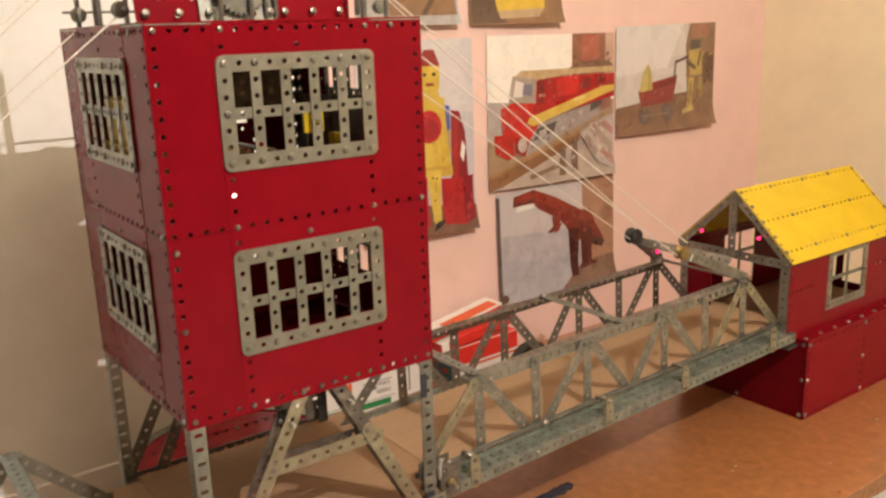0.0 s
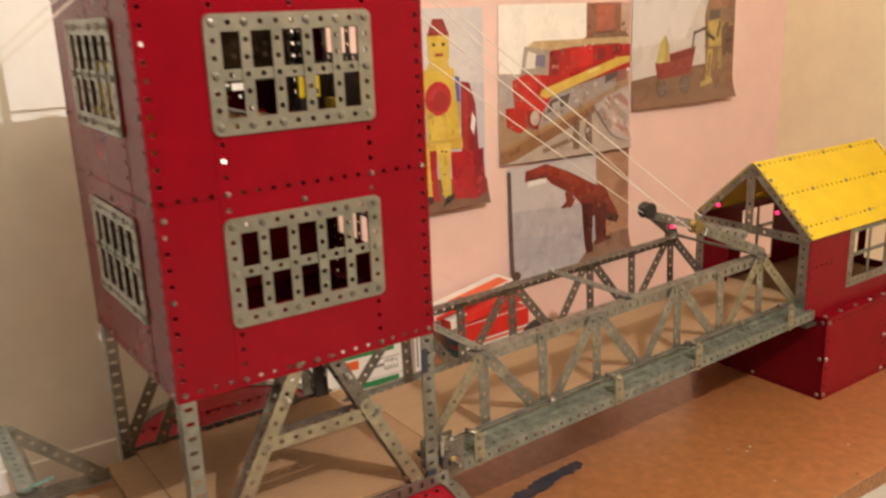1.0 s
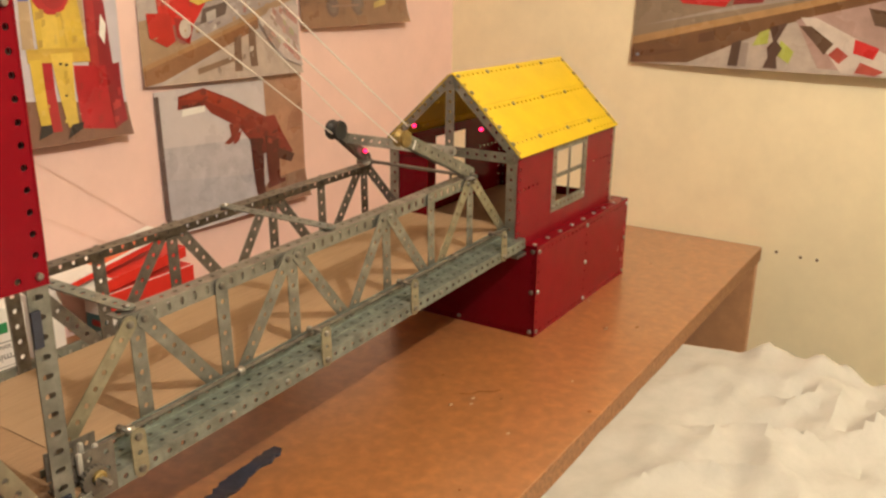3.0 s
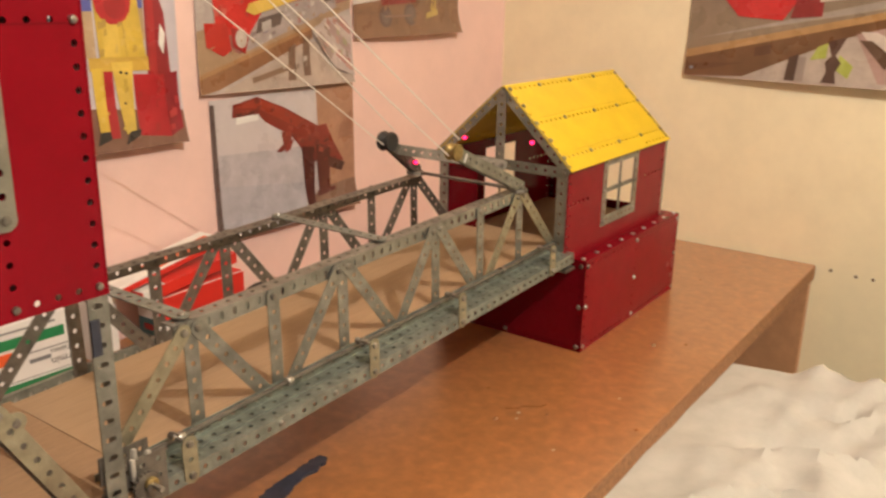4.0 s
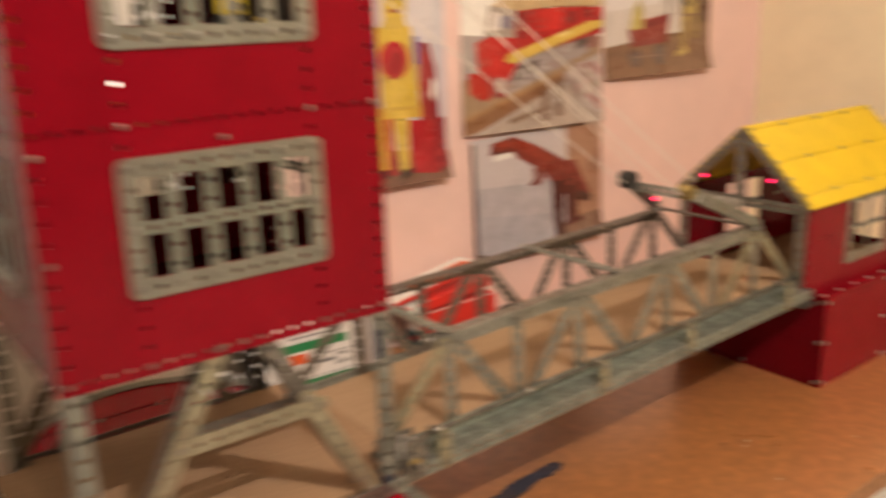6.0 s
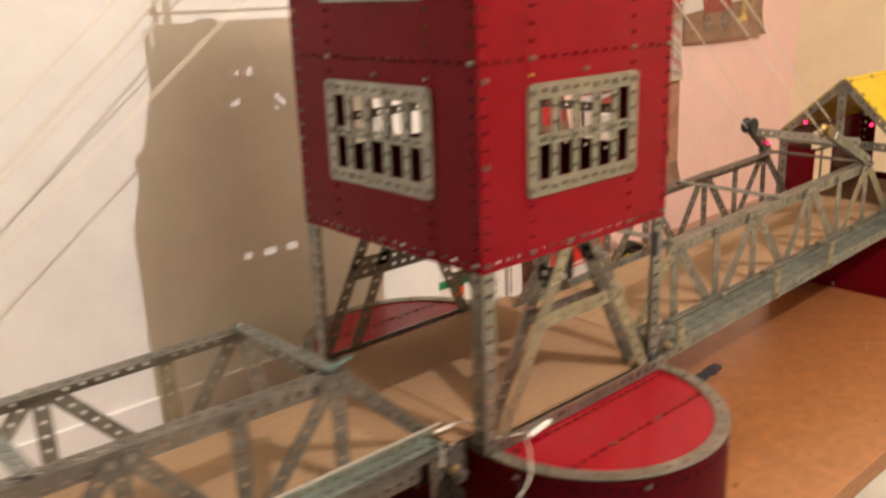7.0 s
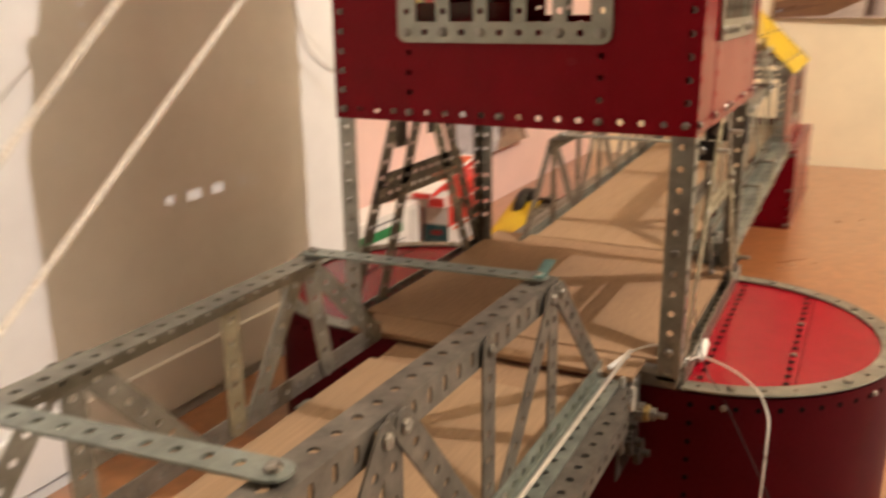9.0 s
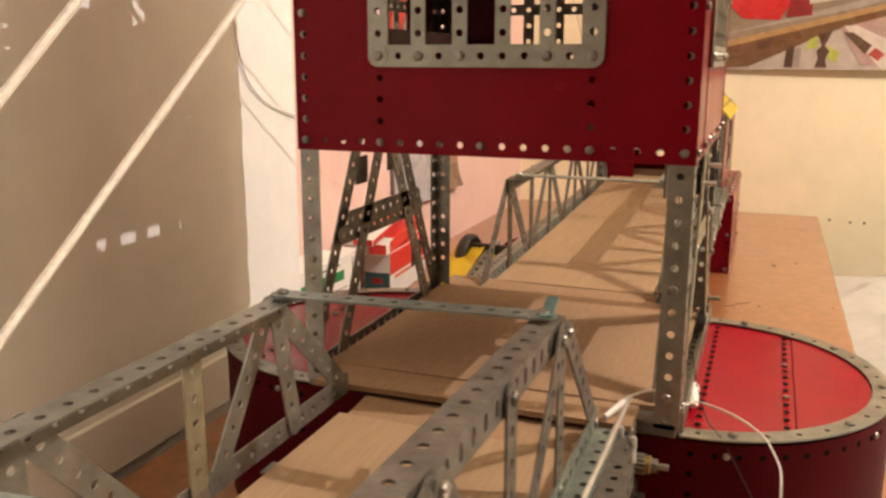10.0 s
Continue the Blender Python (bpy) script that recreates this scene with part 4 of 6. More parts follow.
def build_bed():
    bed = thing("bed", "bed with a crumpled white cotton sheet beside the table", "bed", m=pose(0.45, -0.95, -0.75))
    x0, x1, y0, y1, n = -1.45, 0.535, -0.75, 0.681, 170
    verts, faces = [], []
    for i in range(n + 1):
        for j in range(n + 1):
            x, y = x0 + (x1 - x0) * i / n, y0 + (y1 - y0) * j / n
            edge = min(x - x0, x1 - x, y - y0) / 0.05
            drop = -0.08 * (1 - min(1, edge)) ** 2
            verts.append((x, y, 0.724 + 0.9 * cloth(x, y) * min(1, 0.12 + (y1 - y) * 7) + drop))
    for i in range(n):
        for j in range(n):
            a = i * (n + 1) + j
            faces.append((a, a + n + 1, a + n + 2, a + 1))
    g = Geo().add(Matrix(), verts, faces)
    part("sheet", g, SHEET, bed, "crumpled white cotton sheet", smooth=True)
    part("mattress", Geo().box((x0 + 0.02, y0 + 0.02, 0.25), (x1 - 0.01, y1 - 0.01, 0.55), bevel=0.03), WHITE_PLASTIC, bed)
    part("bed_base", Geo().box((x0 + 0.03, y0 + 0.03, 0.0), (x1 - 0.02, y1 - 0.02, 0.25), bevel=0.005), CARPET, bed)


build_bed()

# ---- photographs on the walls ----
INKS = {}


def ink(c):
    key = tuple(round(v, 3) for v in c)
    if key not in INKS:
        pale = min(c) > 0.48
        INKS[key] = material("photo_ink", c, 0.28, vary=0.03 if pale else 0.09, scale=38, bump=0.0, dirt=0.25 if pale else 0.4, dirt_colour=tuple(v * (0.85 if pale else 0.68) for v in c), dirt_scale=16)
    return INKS[key]


REDP, DKRED, YEL, BRN, DKB, GREY, WHT, BLU, TAN, BLK = ((0.55, 0.03, 0.03), (0.26, 0.03, 0.03), (0.72, 0.50, 0.06), (0.27, 0.15, 0.08), (0.12, 0.07, 0.045), (0.42, 0.40, 0.40), (0.82, 0.80, 0.76), (0.10, 0.12, 0.42), (0.50, 0.36, 0.22), (0.03, 0.025, 0.025))


def disc(u, v, ru, rv, n=14):
    return [(u + ru * math.cos(2 * math.pi * k / n), v + rv * math.sin(2 * math.pi * k / n)) for k in range(n)]


def rect(a, b, c, d):
    return [(a, b), (c, b), (c, d), (a, d)]


class Print:
    """A photograph w x h in the local xz plane, facing -y, curling off the wall, with patches of ink printed on it."""

    def __init__(self, m, w, h, ground, label, curl, bow):
        self.thing = thing("photograph", label, "photograph", "photographs on the walls", m)
        self.w, self.h, self.curl, self.bow, self.layer = w, h, curl, bow, 0
        n = 40
        verts = [(w * i / n, self.lift(i / n, j / n), h * j / n) for i in range(n + 1) for j in range(n + 1)]
        faces = [(i * (n + 1) + j, (i + 1) * (n + 1) + j, (i + 1) * (n + 1) + j + 1, i * (n + 1) + j + 1) for i in range(n) for j in range(n)]
        k = len(verts)
        verts += [(x, y + 0.0003, z) for x, y, z in verts]
        faces += [tuple(reversed([q + k for q in f])) for f in faces]
        part("paper", Geo().add(Matrix(), verts, faces), ink(ground), self.thing, smooth=True)

    def lift(self, u, v):
        c = self.curl
        return -(self.bow * 4 * u * (1 - u) * (1 - v) + c * (max(0, 0.25 - v) / 0.25) ** 2 * (0.4 + 0.6 * u) + 0.4 * c * (max(0, u - 0.9) / 0.1) ** 2 + 0.0016)

    def ink(self, colour, outline):
        """One patch of printed colour, its outline in parts of the sheet's width and height."""
        self.layer += 1
        bm = bmesh.new()
        bm.faces.new([bm.verts.new((u, v, 0)) for u, v in outline])
        bmesh.ops.triangulate(bm, faces=bm.faces[:])
        for _ in range(9):
            far = [e for e in bm.edges if e.calc_length() > 0.034]
            if not far:
                break
            bmesh.ops.subdivide_edges(bm, edges=far, cuts=1, use_grid_fill=False)
            bmesh.ops.triangulate(bm, faces=bm.faces[:])
        bm.verts.index_update()
        off = 0.0002 + 0.00006 * self.layer
        pts = [(self.w * v.co.x, self.lift(v.co.x, v.co.y) - off, self.h * v.co.y) for v in bm.verts]
        fs = [[v.index for v in f.verts] for f in bm.faces]
        bm.free()
        part("print", Geo().add(Matrix(), pts, fs), ink(colour), self.thing)

    def flecks(self, colours, corners, count, size, seed, lean=0.2):
        """Small printed marks of mixed colours strewn over a four-cornered stretch of the sheet."""
        rnd = random.Random(seed)
        a, b, c, d = [Vector(q) for q in corners]
        mean = [sum(c[k] for c in colours) / len(colours) for k in range(3)]
        for colour in [[0.55 * v + 0.45 * w for v, w in zip(c, mean)] for c in colours]:
            self.layer += 1
            off = 0.0002 + 0.00006 * self.layer
            g = Geo()
            for _ in range((count + 1) // 2):
                p, q = rnd.random(), rnd.random()
                u, v = a.lerp(b, p).lerp(d.lerp(c, p), q)
                su, sv = size * rnd.uniform(0.35, 1.3), size * rnd.uniform(0.3, 1.2)
                ring = [(u - su, v - sv - lean * su), (u + su * 0.8, v - sv * 0.9 + lean * su), (u + su, v + sv * rnd.uniform(0.4, 1) + lean * su), (u - su * rnd.uniform(0.4, 1), v + sv - lean * su)]
                ring = [(min(0.995, max(0.005, x)), min(0.995, max(0.005, y))) for x, y in ring]
                g.add(Matrix(), [(self.w * x, self.lift(x, y) - off, self.h * y) for x, y in ring], [(0, 1, 2, 3)])
            tagged(part("print", g, ink(colour), self.thing), kind="stuff")


def wall_photo(x0, x1, z0, z1, ground, label, curl=0.012, bow=0.004, roll=0.0):
    return Print(pose(x0, WALL_Y - 0.001, z0, 0, roll, 0), x1 - x0, z1 - z0, ground, label, curl, bow)


ROB = (0.66, 0.46, 0.07)
sheet = wall_photo(0.352, 0.574, 0.249, 0.566, (0.56, 0.52, 0.57), "photograph of a seated yellow toy robot, curling off the wall")
sheet.ink((0.64, 0.60, 0.62), [(0.0, 0.7), (1, 0.62), (1, 1), (0, 1)])
sheet.ink((0.20, 0.10, 0.07), [(0, 0), (1, 0), (1, 0.13), (0, 0.2)])
sheet.ink((0.27, 0.02, 0.03), [(0.79, 0.26), (0.95, 0.27), (0.93, 0.52), (0.88, 0.63), (0.80, 0.64)])
sheet.ink((0.40, 0.03, 0.035), [(0.81, 0.28), (0.86, 0.28), (0.86, 0.58), (0.81, 0.6)])
sheet.ink(WHT, [(0.88, 0.40), (0.91, 0.36), (0.93, 0.44), (0.90, 0.48)])
sheet.ink((0.40, 0.02, 0.03), [(0.49, 0.05), (0.56, 0.05), (0.56, 0.32), (0.49, 0.32)])
sheet.ink((0.42, 0.02, 0.03), [(0.69, 0.05), (0.90, 0.03), (0.90, 0.28), (0.69, 0.29)])
sheet.ink((0.26, 0.015, 0.025), [(0.90, 0.03), (0.985, 0.06), (0.985, 0.29), (0.90, 0.28)])
sheet.ink(BLU, [(0.41, 0.53), (0.47, 0.53), (0.47, 0.68), (0.42, 0.68)])
sheet.ink(BLU, [(0.74, 0.54), (0.79, 0.54), (0.79, 0.66), (0.75, 0.67)])
sheet.ink(TAN, [(0.40, 0.36), (0.47, 0.36), (0.47, 0.53), (0.41, 0.53)])
sheet.ink(TAN, [(0.74, 0.42), (0.79, 0.42), (0.79, 0.54), (0.74, 0.54)])
sheet.ink(ROB, [(0.47, 0.71), (0.48, 0.55), (0.49, 0.34), (0.79, 0.34), (0.76, 0.52), (0.74, 0.71)])
sheet.ink((0.74, 0.53, 0.10), [(0.52, 0.5), (0.52, 0.36), (0.62, 0.36), (0.62, 0.5)])
sheet.ink((0.52, 0.34, 0.06), [(0.64, 0.49), (0.66, 0.36), (0.665, 0.36), (0.65, 0.49)])
sheet.ink((0.58, 0.38, 0.07), [(0.42, 0.31), (0.80, 0.30), (0.80, 0.355), (0.42, 0.36)])
sheet.ink(ROB, [(0.43, 0.32), (0.50, 0.32), (0.50, 0.07), (0.44, 0.07)])
sheet.ink((0.70, 0.50, 0.10), [(0.555, 0.34), (0.69, 0.34), (0.665, 0.07), (0.60, 0.06)])
sheet.ink(BLK, disc(0.61, 0.30, 0.012, 0.006, 6))
sheet.ink(BLK, disc(0.645, 0.295, 0.012, 0.006, 6))
sheet.ink(BLK, disc(0.62, 0.18, 0.01, 0.005, 6))
sheet.ink(BLK, [(0.58, 0.02), (0.68, 0.05), (0.70, 0.075), (0.62, 0.07)])
sheet.ink(BLK, [(0.41, 0.03), (0.50, 0.05), (0.50, 0.08), (0.44, 0.08)])
sheet.ink((0.60, 0.42, 0.08), [(0.50, 0.70), (0.71, 0.70), (0.68, 0.76), (0.54, 0.76)])
sheet.ink(ROB, [(0.53, 0.75), (0.70, 0.75), (0.71, 0.88), (0.52, 0.88)])
sheet.ink((0.30, 0.03, 0.03), [(0.52, 0.87), (0.71, 0.87), (0.66, 0.95), (0.57, 0.95)])
sheet.ink((0.48, 0.02, 0.03), disc(0.595, 0.565, 0.115, 0.085))
sheet.ink((0.36, 0.015, 0.025), disc(0.61, 0.55, 0.07, 0.05))
sheet.ink(BLK, rect(0.56, 0.82, 0.585, 0.835))
sheet.ink(BLK, rect(0.64, 0.82, 0.67, 0.835))
sheet.ink((0.3, 0.05, 0.03), rect(0.58, 0.77, 0.65, 0.785))
sheet.flecks([(0.74, 0.55, 0.14), (0.52, 0.35, 0.06), (0.40, 0.25, 0.06)], [(0.50, 0.36), (0.76, 0.36), (0.73, 0.50), (0.50, 0.50)], 7, 0.016, 41)
sheet.flecks([(0.74, 0.55, 0.14), (0.52, 0.35, 0.06)], [(0.46, 0.08), (0.66, 0.08), (0.68, 0.33), (0.45, 0.32)], 7, 0.014, 42)
sheet.flecks([(0.30, 0.02, 0.025), (0.50, 0.05, 0.05)], [(0.71, 0.05), (0.97, 0.06), (0.97, 0.27), (0.71, 0.28)], 9, 0.020, 43)
sheet = wall_photo(0.608, 0.912, 0.305, 0.568, (0.90, 0.86, 0.80), "photograph of a red and yellow toy fire engine on a table", 0.010, 0.003, 0.5)
sheet.ink((0.44, 0.38, 0.36), [(0, 0), (1, 0), (1, 0.5), (0, 0.58)])
sheet.ink((0.30, 0.14, 0.09), [(0.65, 0.62), (1, 0.62), (1, 1), (0.65, 1)])
sheet.ink((0.44, 0.15, 0.10), [(0.73, 0.68), (0.88, 0.68), (0.88, 0.99), (0.73, 0.99)])
sheet.ink((0.58, 0.40, 0.31), rect(0.93, 0.66, 1, 1))
sheet.ink((0.44, 0.36, 0.31), [(0.1, 0.0), (1, 0.0), (1, 0.3), (0.6, 0.22)])
sheet.ink((0.37, 0.25, 0.16), [(0, 0.08), (0.1, 0.07), (1, 0.44), (1, 0.54), (0, 0.32)])
sheet.ink((0.25, 0.12, 0.06), [(0, 0.0), (0.10, 0.02), (0.72, 0.27), (0.72, 0.33), (0, 0.085)])
sheet.ink((0.36, 0.20, 0.10), [(0, 0.075), (0.72, 0.32), (0.72, 0.345), (0, 0.10)])
sheet.ink((0.19, 0.115, 0.08), [(0.53, 0.04), (0.58, 0.04), (0.60, 0.24), (0.55, 0.22)])
sheet.ink((0.19, 0.115, 0.08), [(0.64, 0.06), (0.69, 0.06), (0.70, 0.29), (0.65, 0.27)])
sheet.ink((0.24, 0.15, 0.10), [(0.3, 0.04), (0.55, 0.10), (0.55, 0.13), (0.3, 0.07)])
sheet.ink((0.30, 0.13, 0.11), [(0.14, 0.40), (0.98, 0.58), (0.98, 0.48), (0.72, 0.42), (0.24, 0.20), (0.13, 0.24)])
sheet.ink((0.36, 0.31, 0.30), [(0.26, 0.40), (0.89, 0.53), (0.90, 0.44), (0.60, 0.33), (0.28, 0.21)])
sheet.flecks([(0.50, 0.46, 0.46), (0.13, 0.10, 0.10), (0.22, 0.23, 0.30), (0.36, 0.08, 0.06), (0.62, 0.58, 0.55)], [(0.27, 0.23), (0.90, 0.45), (0.88, 0.53), (0.27, 0.40)], 13, 0.014, 11)
sheet.ink((0.12, 0.09, 0.08), [(0.34, 0.30), (0.50, 0.35), (0.52, 0.42), (0.36, 0.38)])
sheet.ink((0.42, 0.38, 0.36), [(0.38, 0.31), (0.44, 0.33), (0.44, 0.38), (0.38, 0.36)])
sheet.ink((0.12, 0.09, 0.08), [(0.80, 0.46), (0.90, 0.5), (0.92, 0.58), (0.81, 0.54)])
sheet.ink((0.55, 0.03, 0.025), [(0.09, 0.53), (0.19, 0.57), (0.40, 0.55), (0.40, 0.44), (0.30, 0.30), (0.11, 0.30)])
sheet.ink((0.46, 0.025, 0.02), [(0.04, 0.36), (0.17, 0.36), (0.19, 0.22), (0.14, 0.19), (0.05, 0.24)])
sheet.ink((0.33, 0.02, 0.02), [(0.19, 0.34), (0.30, 0.30), (0.27, 0.20), (0.20, 0.24)])
sheet.ink((0.50, 0.44, 0.40), disc(0.25, 0.28, 0.035, 0.05))
sheet.ink((0.44, 0.02, 0.02), [(0.34, 0.72), (1, 0.72), (1, 0.56), (0.38, 0.44), (0.34, 0.5)])
sheet.ink((0.62, 0.035, 0.03), [(0.52, 0.58), (0.70, 0.60), (0.70, 0.73), (0.52, 0.70)])
sheet.ink((0.24, 0.03, 0.03), [(0.37, 0.54), (0.42, 0.55), (0.42, 0.70), (0.37, 0.70)])
sheet.ink((0.24, 0.03, 0.03), [(0.74, 0.62), (0.80, 0.63), (0.80, 0.70), (0.74, 0.70)])
sheet.ink((0.24, 0.03, 0.03), [(0.86, 0.65), (0.92, 0.66), (0.92, 0.71), (0.86, 0.71)])
sheet.ink((0.55, 0.40, 0.22), [(0.18, 0.72), (0.24, 0.77), (0.65, 0.77), (1, 0.77), (1, 0.73), (0.66, 0.73), (0.36, 0.705)])
sheet.ink((0.24, 0.14, 0.09), [(0.62, 0.77), (0.99, 0.77), (0.96, 0.81), (0.84, 0.79), (0.70, 0.81)])
sheet.ink((0.40, 0.33, 0.28), [(0.15, 0.57), (0.18, 0.74), (0.36, 0.71), (0.35, 0.55)])
sheet.ink((0.74, 0.68, 0.64), [(0.18, 0.60), (0.20, 0.71), (0.26, 0.69), (0.25, 0.60)])
sheet.ink((0.22, 0.2, 0.28), [(0.25, 0.62), (0.26, 0.68), (0.33, 0.68), (0.32, 0.60)])
sheet.flecks([(0.60, 0.06, 0.045), (0.30, 0.02, 0.02), (0.62, 0.16, 0.12)], [(0.10, 0.36), (0.37, 0.42), (0.37, 0.56), (0.10, 0.53)], 9, 0.016, 12)
sheet.flecks([(0.58, 0.05, 0.04), (0.26, 0.02, 0.02), (0.20, 0.13, 0.11), (0.55, 0.30, 0.22)], [(0.37, 0.50), (0.98, 0.63), (0.98, 0.72), (0.37, 0.70)], 12, 0.013, 13)
sheet.flecks([(0.66, 0.52, 0.34), (0.40, 0.26, 0.13)], [(0.20, 0.71), (0.98, 0.735), (0.98, 0.77), (0.24, 0.77)], 12, 0.010, 14)
sheet.flecks([(0.20, 0.12, 0.08), (0.42, 0.10, 0.07), (0.36, 0.28, 0.22)], [(0.66, 0.78), (0.98, 0.78), (0.98, 0.90), (0.66, 0.86)], 9, 0.012, 15)
sheet.flecks([(0.30, 0.19, 0.11), (0.46, 0.31, 0.19)], [(0.02, 0.11), (0.72, 0.34), (0.98, 0.50), (0.02, 0.27)], 12, 0.014, 16, 0.35)
sheet.ink((0.66, 0.46, 0.10), [(0.28, 0.42), (0.33, 0.40), (1, 0.60), (1, 0.64), (0.9, 0.635), (0.30, 0.46)])
sheet.ink((0.76, 0.62, 0.24), [(0.66, 0.54), (0.76, 0.565), (0.76, 0.585), (0.66, 0.565)])
sheet.ink((0.50, 0.42, 0.40), [(0.72, 0.30), (0.86, 0.10), (1, 0.04), (1, 0.40), (0.80, 0.38)])
sheet.ink((0.42, 0.30, 0.28), [(0.80, 0.34), (0.99, 0.16), (0.99, 0.22), (0.84, 0.37)])
sheet.ink((0.42, 0.22, 0.20), [(0.88, 0.37), (0.99, 0.28), (0.99, 0.33), (0.93, 0.39)])
sheet.ink((0.33, 0.25, 0.22), [(0.74, 0.27), (0.84, 0.14), (0.87, 0.18), (0.77, 0.31)])
sheet.ink((0.42, 0.22, 0.20), [(0.88, 0.17), (0.99, 0.07), (0.99, 0.11), (0.91, 0.20)])
sheet.flecks([(0.74, 0.70, 0.66), (0.40, 0.12, 0.11), (0.22, 0.17, 0.15), (0.34, 0.38, 0.20), (0.56, 0.30, 0.27)], [(0.77, 0.20), (0.98, 0.06), (0.98, 0.38), (0.82, 0.37)], 8, 0.016, 17, -0.8)
sheet.flecks([(0.62, 0.56, 0.52), (0.20, 0.12, 0.08)], [(0.25, 0.02), (0.76, 0.02), (0.72, 0.22), (0.55, 0.15)], 6, 0.014, 18)
sheet = wall_photo(0.925, 1.215, 0.369, 0.575, (0.62, 0.57, 0.54), "photograph of a yellow toy robot pushing a red pram", 0.012, 0.004, -0.6)
sheet.ink((0.70, 0.66, 0.65), [(0, 0.55), (0.5, 0.6), (0.68, 1), (0, 1)])
sheet.ink((0.25, 0.145, 0.09), [(0, 0), (1, 0), (1, 0.36), (0.6, 0.34), (0, 0.26)])
sheet.ink((0.29, 0.18, 0.11), [(0.72, 0.30), (1, 0.30), (1, 1), (0.74, 1), (0.70, 0.8)])
sheet.ink((0.40, 0.20, 0.13), [(0.76, 0.86), (0.95, 0.86), (0.95, 0.99), (0.76, 0.99)])
sheet.ink((0.16, 0.09, 0.06), [(0.88, 0.40), (0.99, 0.42), (0.99, 0.7), (0.90, 0.72)])
sheet.ink((0.13, 0.10, 0.08), [(0.75, 0.75), (0.86, 0.75), (0.86, 0.84), (0.75, 0.84)])
sheet.ink((0.15, 0.10, 0.085), disc(0.27, 0.16, 0.055, 0.085))
sheet.ink((0.19, 0.14, 0.125), disc(0.27, 0.16, 0.036, 0.056))
sheet.ink((0.15, 0.10, 0.085), disc(0.50, 0.17, 0.06, 0.09))
sheet.ink((0.19, 0.14, 0.125), disc(0.50, 0.17, 0.040, 0.062))
sheet.ink((0.3, 0.2, 0.16), rect(0.26, 0.155, 0.51, 0.17))
sheet.ink((0.28, 0.055, 0.045), [(0.21, 0.40), (0.24, 0.25), (0.56, 0.27), (0.61, 0.52), (0.34, 0.47)])
sheet.ink((0.20, 0.03, 0.03), [(0.35, 0.40), (0.58, 0.44), (0.60, 0.50), (0.36, 0.46)])
sheet.ink((0.56, 0.46, 0.15), [(0.22, 0.39), (0.35, 0.40), (0.34, 0.55), (0.31, 0.65), (0.26, 0.58)])
sheet.ink((0.44, 0.35, 0.12), [(0.30, 0.40), (0.35, 0.40), (0.34, 0.54), (0.31, 0.64)])
sheet.ink((0.12, 0.08, 0.07), [(0.565, 0.50), (0.585, 0.66), (0.60, 0.66), (0.58, 0.48)])
sheet.ink((0.12, 0.08, 0.07), [(0.58, 0.65), (0.72, 0.70), (0.72, 0.67), (0.59, 0.63)])
sheet.ink((0.50, 0.37, 0.12), [(0.74, 0.50), (0.73, 0.74), (0.86, 0.76), (0.88, 0.50)])
sheet.ink((0.12, 0.09, 0.05), [(0.82, 0.60), (0.85, 0.73), (0.87, 0.73), (0.84, 0.58)])
sheet.ink((0.10, 0.08, 0.06), [(0.70, 0.62), (0.80, 0.55), (0.81, 0.58), (0.71, 0.66)])
sheet.ink((0.55, 0.40, 0.12), [(0.73, 0.48), (0.79, 0.48), (0.76, 0.20), (0.71, 0.20)])
sheet.ink((0.20, 0.12, 0.06), [(0.75, 0.44), (0.765, 0.44), (0.745, 0.22), (0.73, 0.22)])
sheet.ink((0.40, 0.29, 0.11), [(0.84, 0.48), (0.89, 0.48), (0.88, 0.28), (0.84, 0.28)])
sheet.ink((0.56, 0.42, 0.15), [(0.65, 0.13), (0.78, 0.16), (0.78, 0.21), (0.66, 0.18)])
sheet.flecks([(0.20, 0.12, 0.07), (0.33, 0.20, 0.12), (0.42, 0.30, 0.10)], [(0.66, 0.22), (0.98, 0.34), (0.97, 0.95), (0.70, 0.80)], 12, 0.018, 21)
sheet.flecks([(0.30, 0.19, 0.12), (0.20, 0.115, 0.075)], [(0.02, 0.02), (0.98, 0.03), (0.98, 0.30), (0.02, 0.22)], 12, 0.022, 22)
sheet.flecks([(0.20, 0.03, 0.03), (0.36, 0.09, 0.07)], [(0.24, 0.28), (0.55, 0.29), (0.58, 0.46), (0.24, 0.38)], 8, 0.016, 23)
sheet = wall_photo(0.628, 0.920, 0.092, 0.296, (0.50, 0.47, 0.50), "photograph of a red-brown model dinosaur, bowed at its foot", 0.012, 0.003, -1.2)
sheet.ink((0.58, 0.53, 0.54), [(0, 0.62), (0.72, 0.55), (0.72, 1), (0, 1)])
sheet.ink((0.45, 0.435, 0.475), [(0, 0), (0.6, 0), (0.6, 0.28), (0, 0.40)])
sheet.ink((0.42, 0.23, 0.15), [(0.73, 0.20), (1, 0.20), (1, 1), (0.72, 1)])
sheet.ink((0.34, 0.17, 0.11), [(0.88, 0.55), (0.99, 0.58), (0.99, 0.78), (0.90, 0.66)])
sheet.ink((0.24, 0.14, 0.10), [(0.5, 0), (1, 0), (1, 0.22), (0.72, 0.2)])
sheet.ink((0.14, 0.10, 0.09), [(0, 0), (0.03, 0), (0.025, 0.97), (0, 0.97)])
sheet.ink(DKB, disc(0.04, 0.05, 0.03, 0.04, 8))
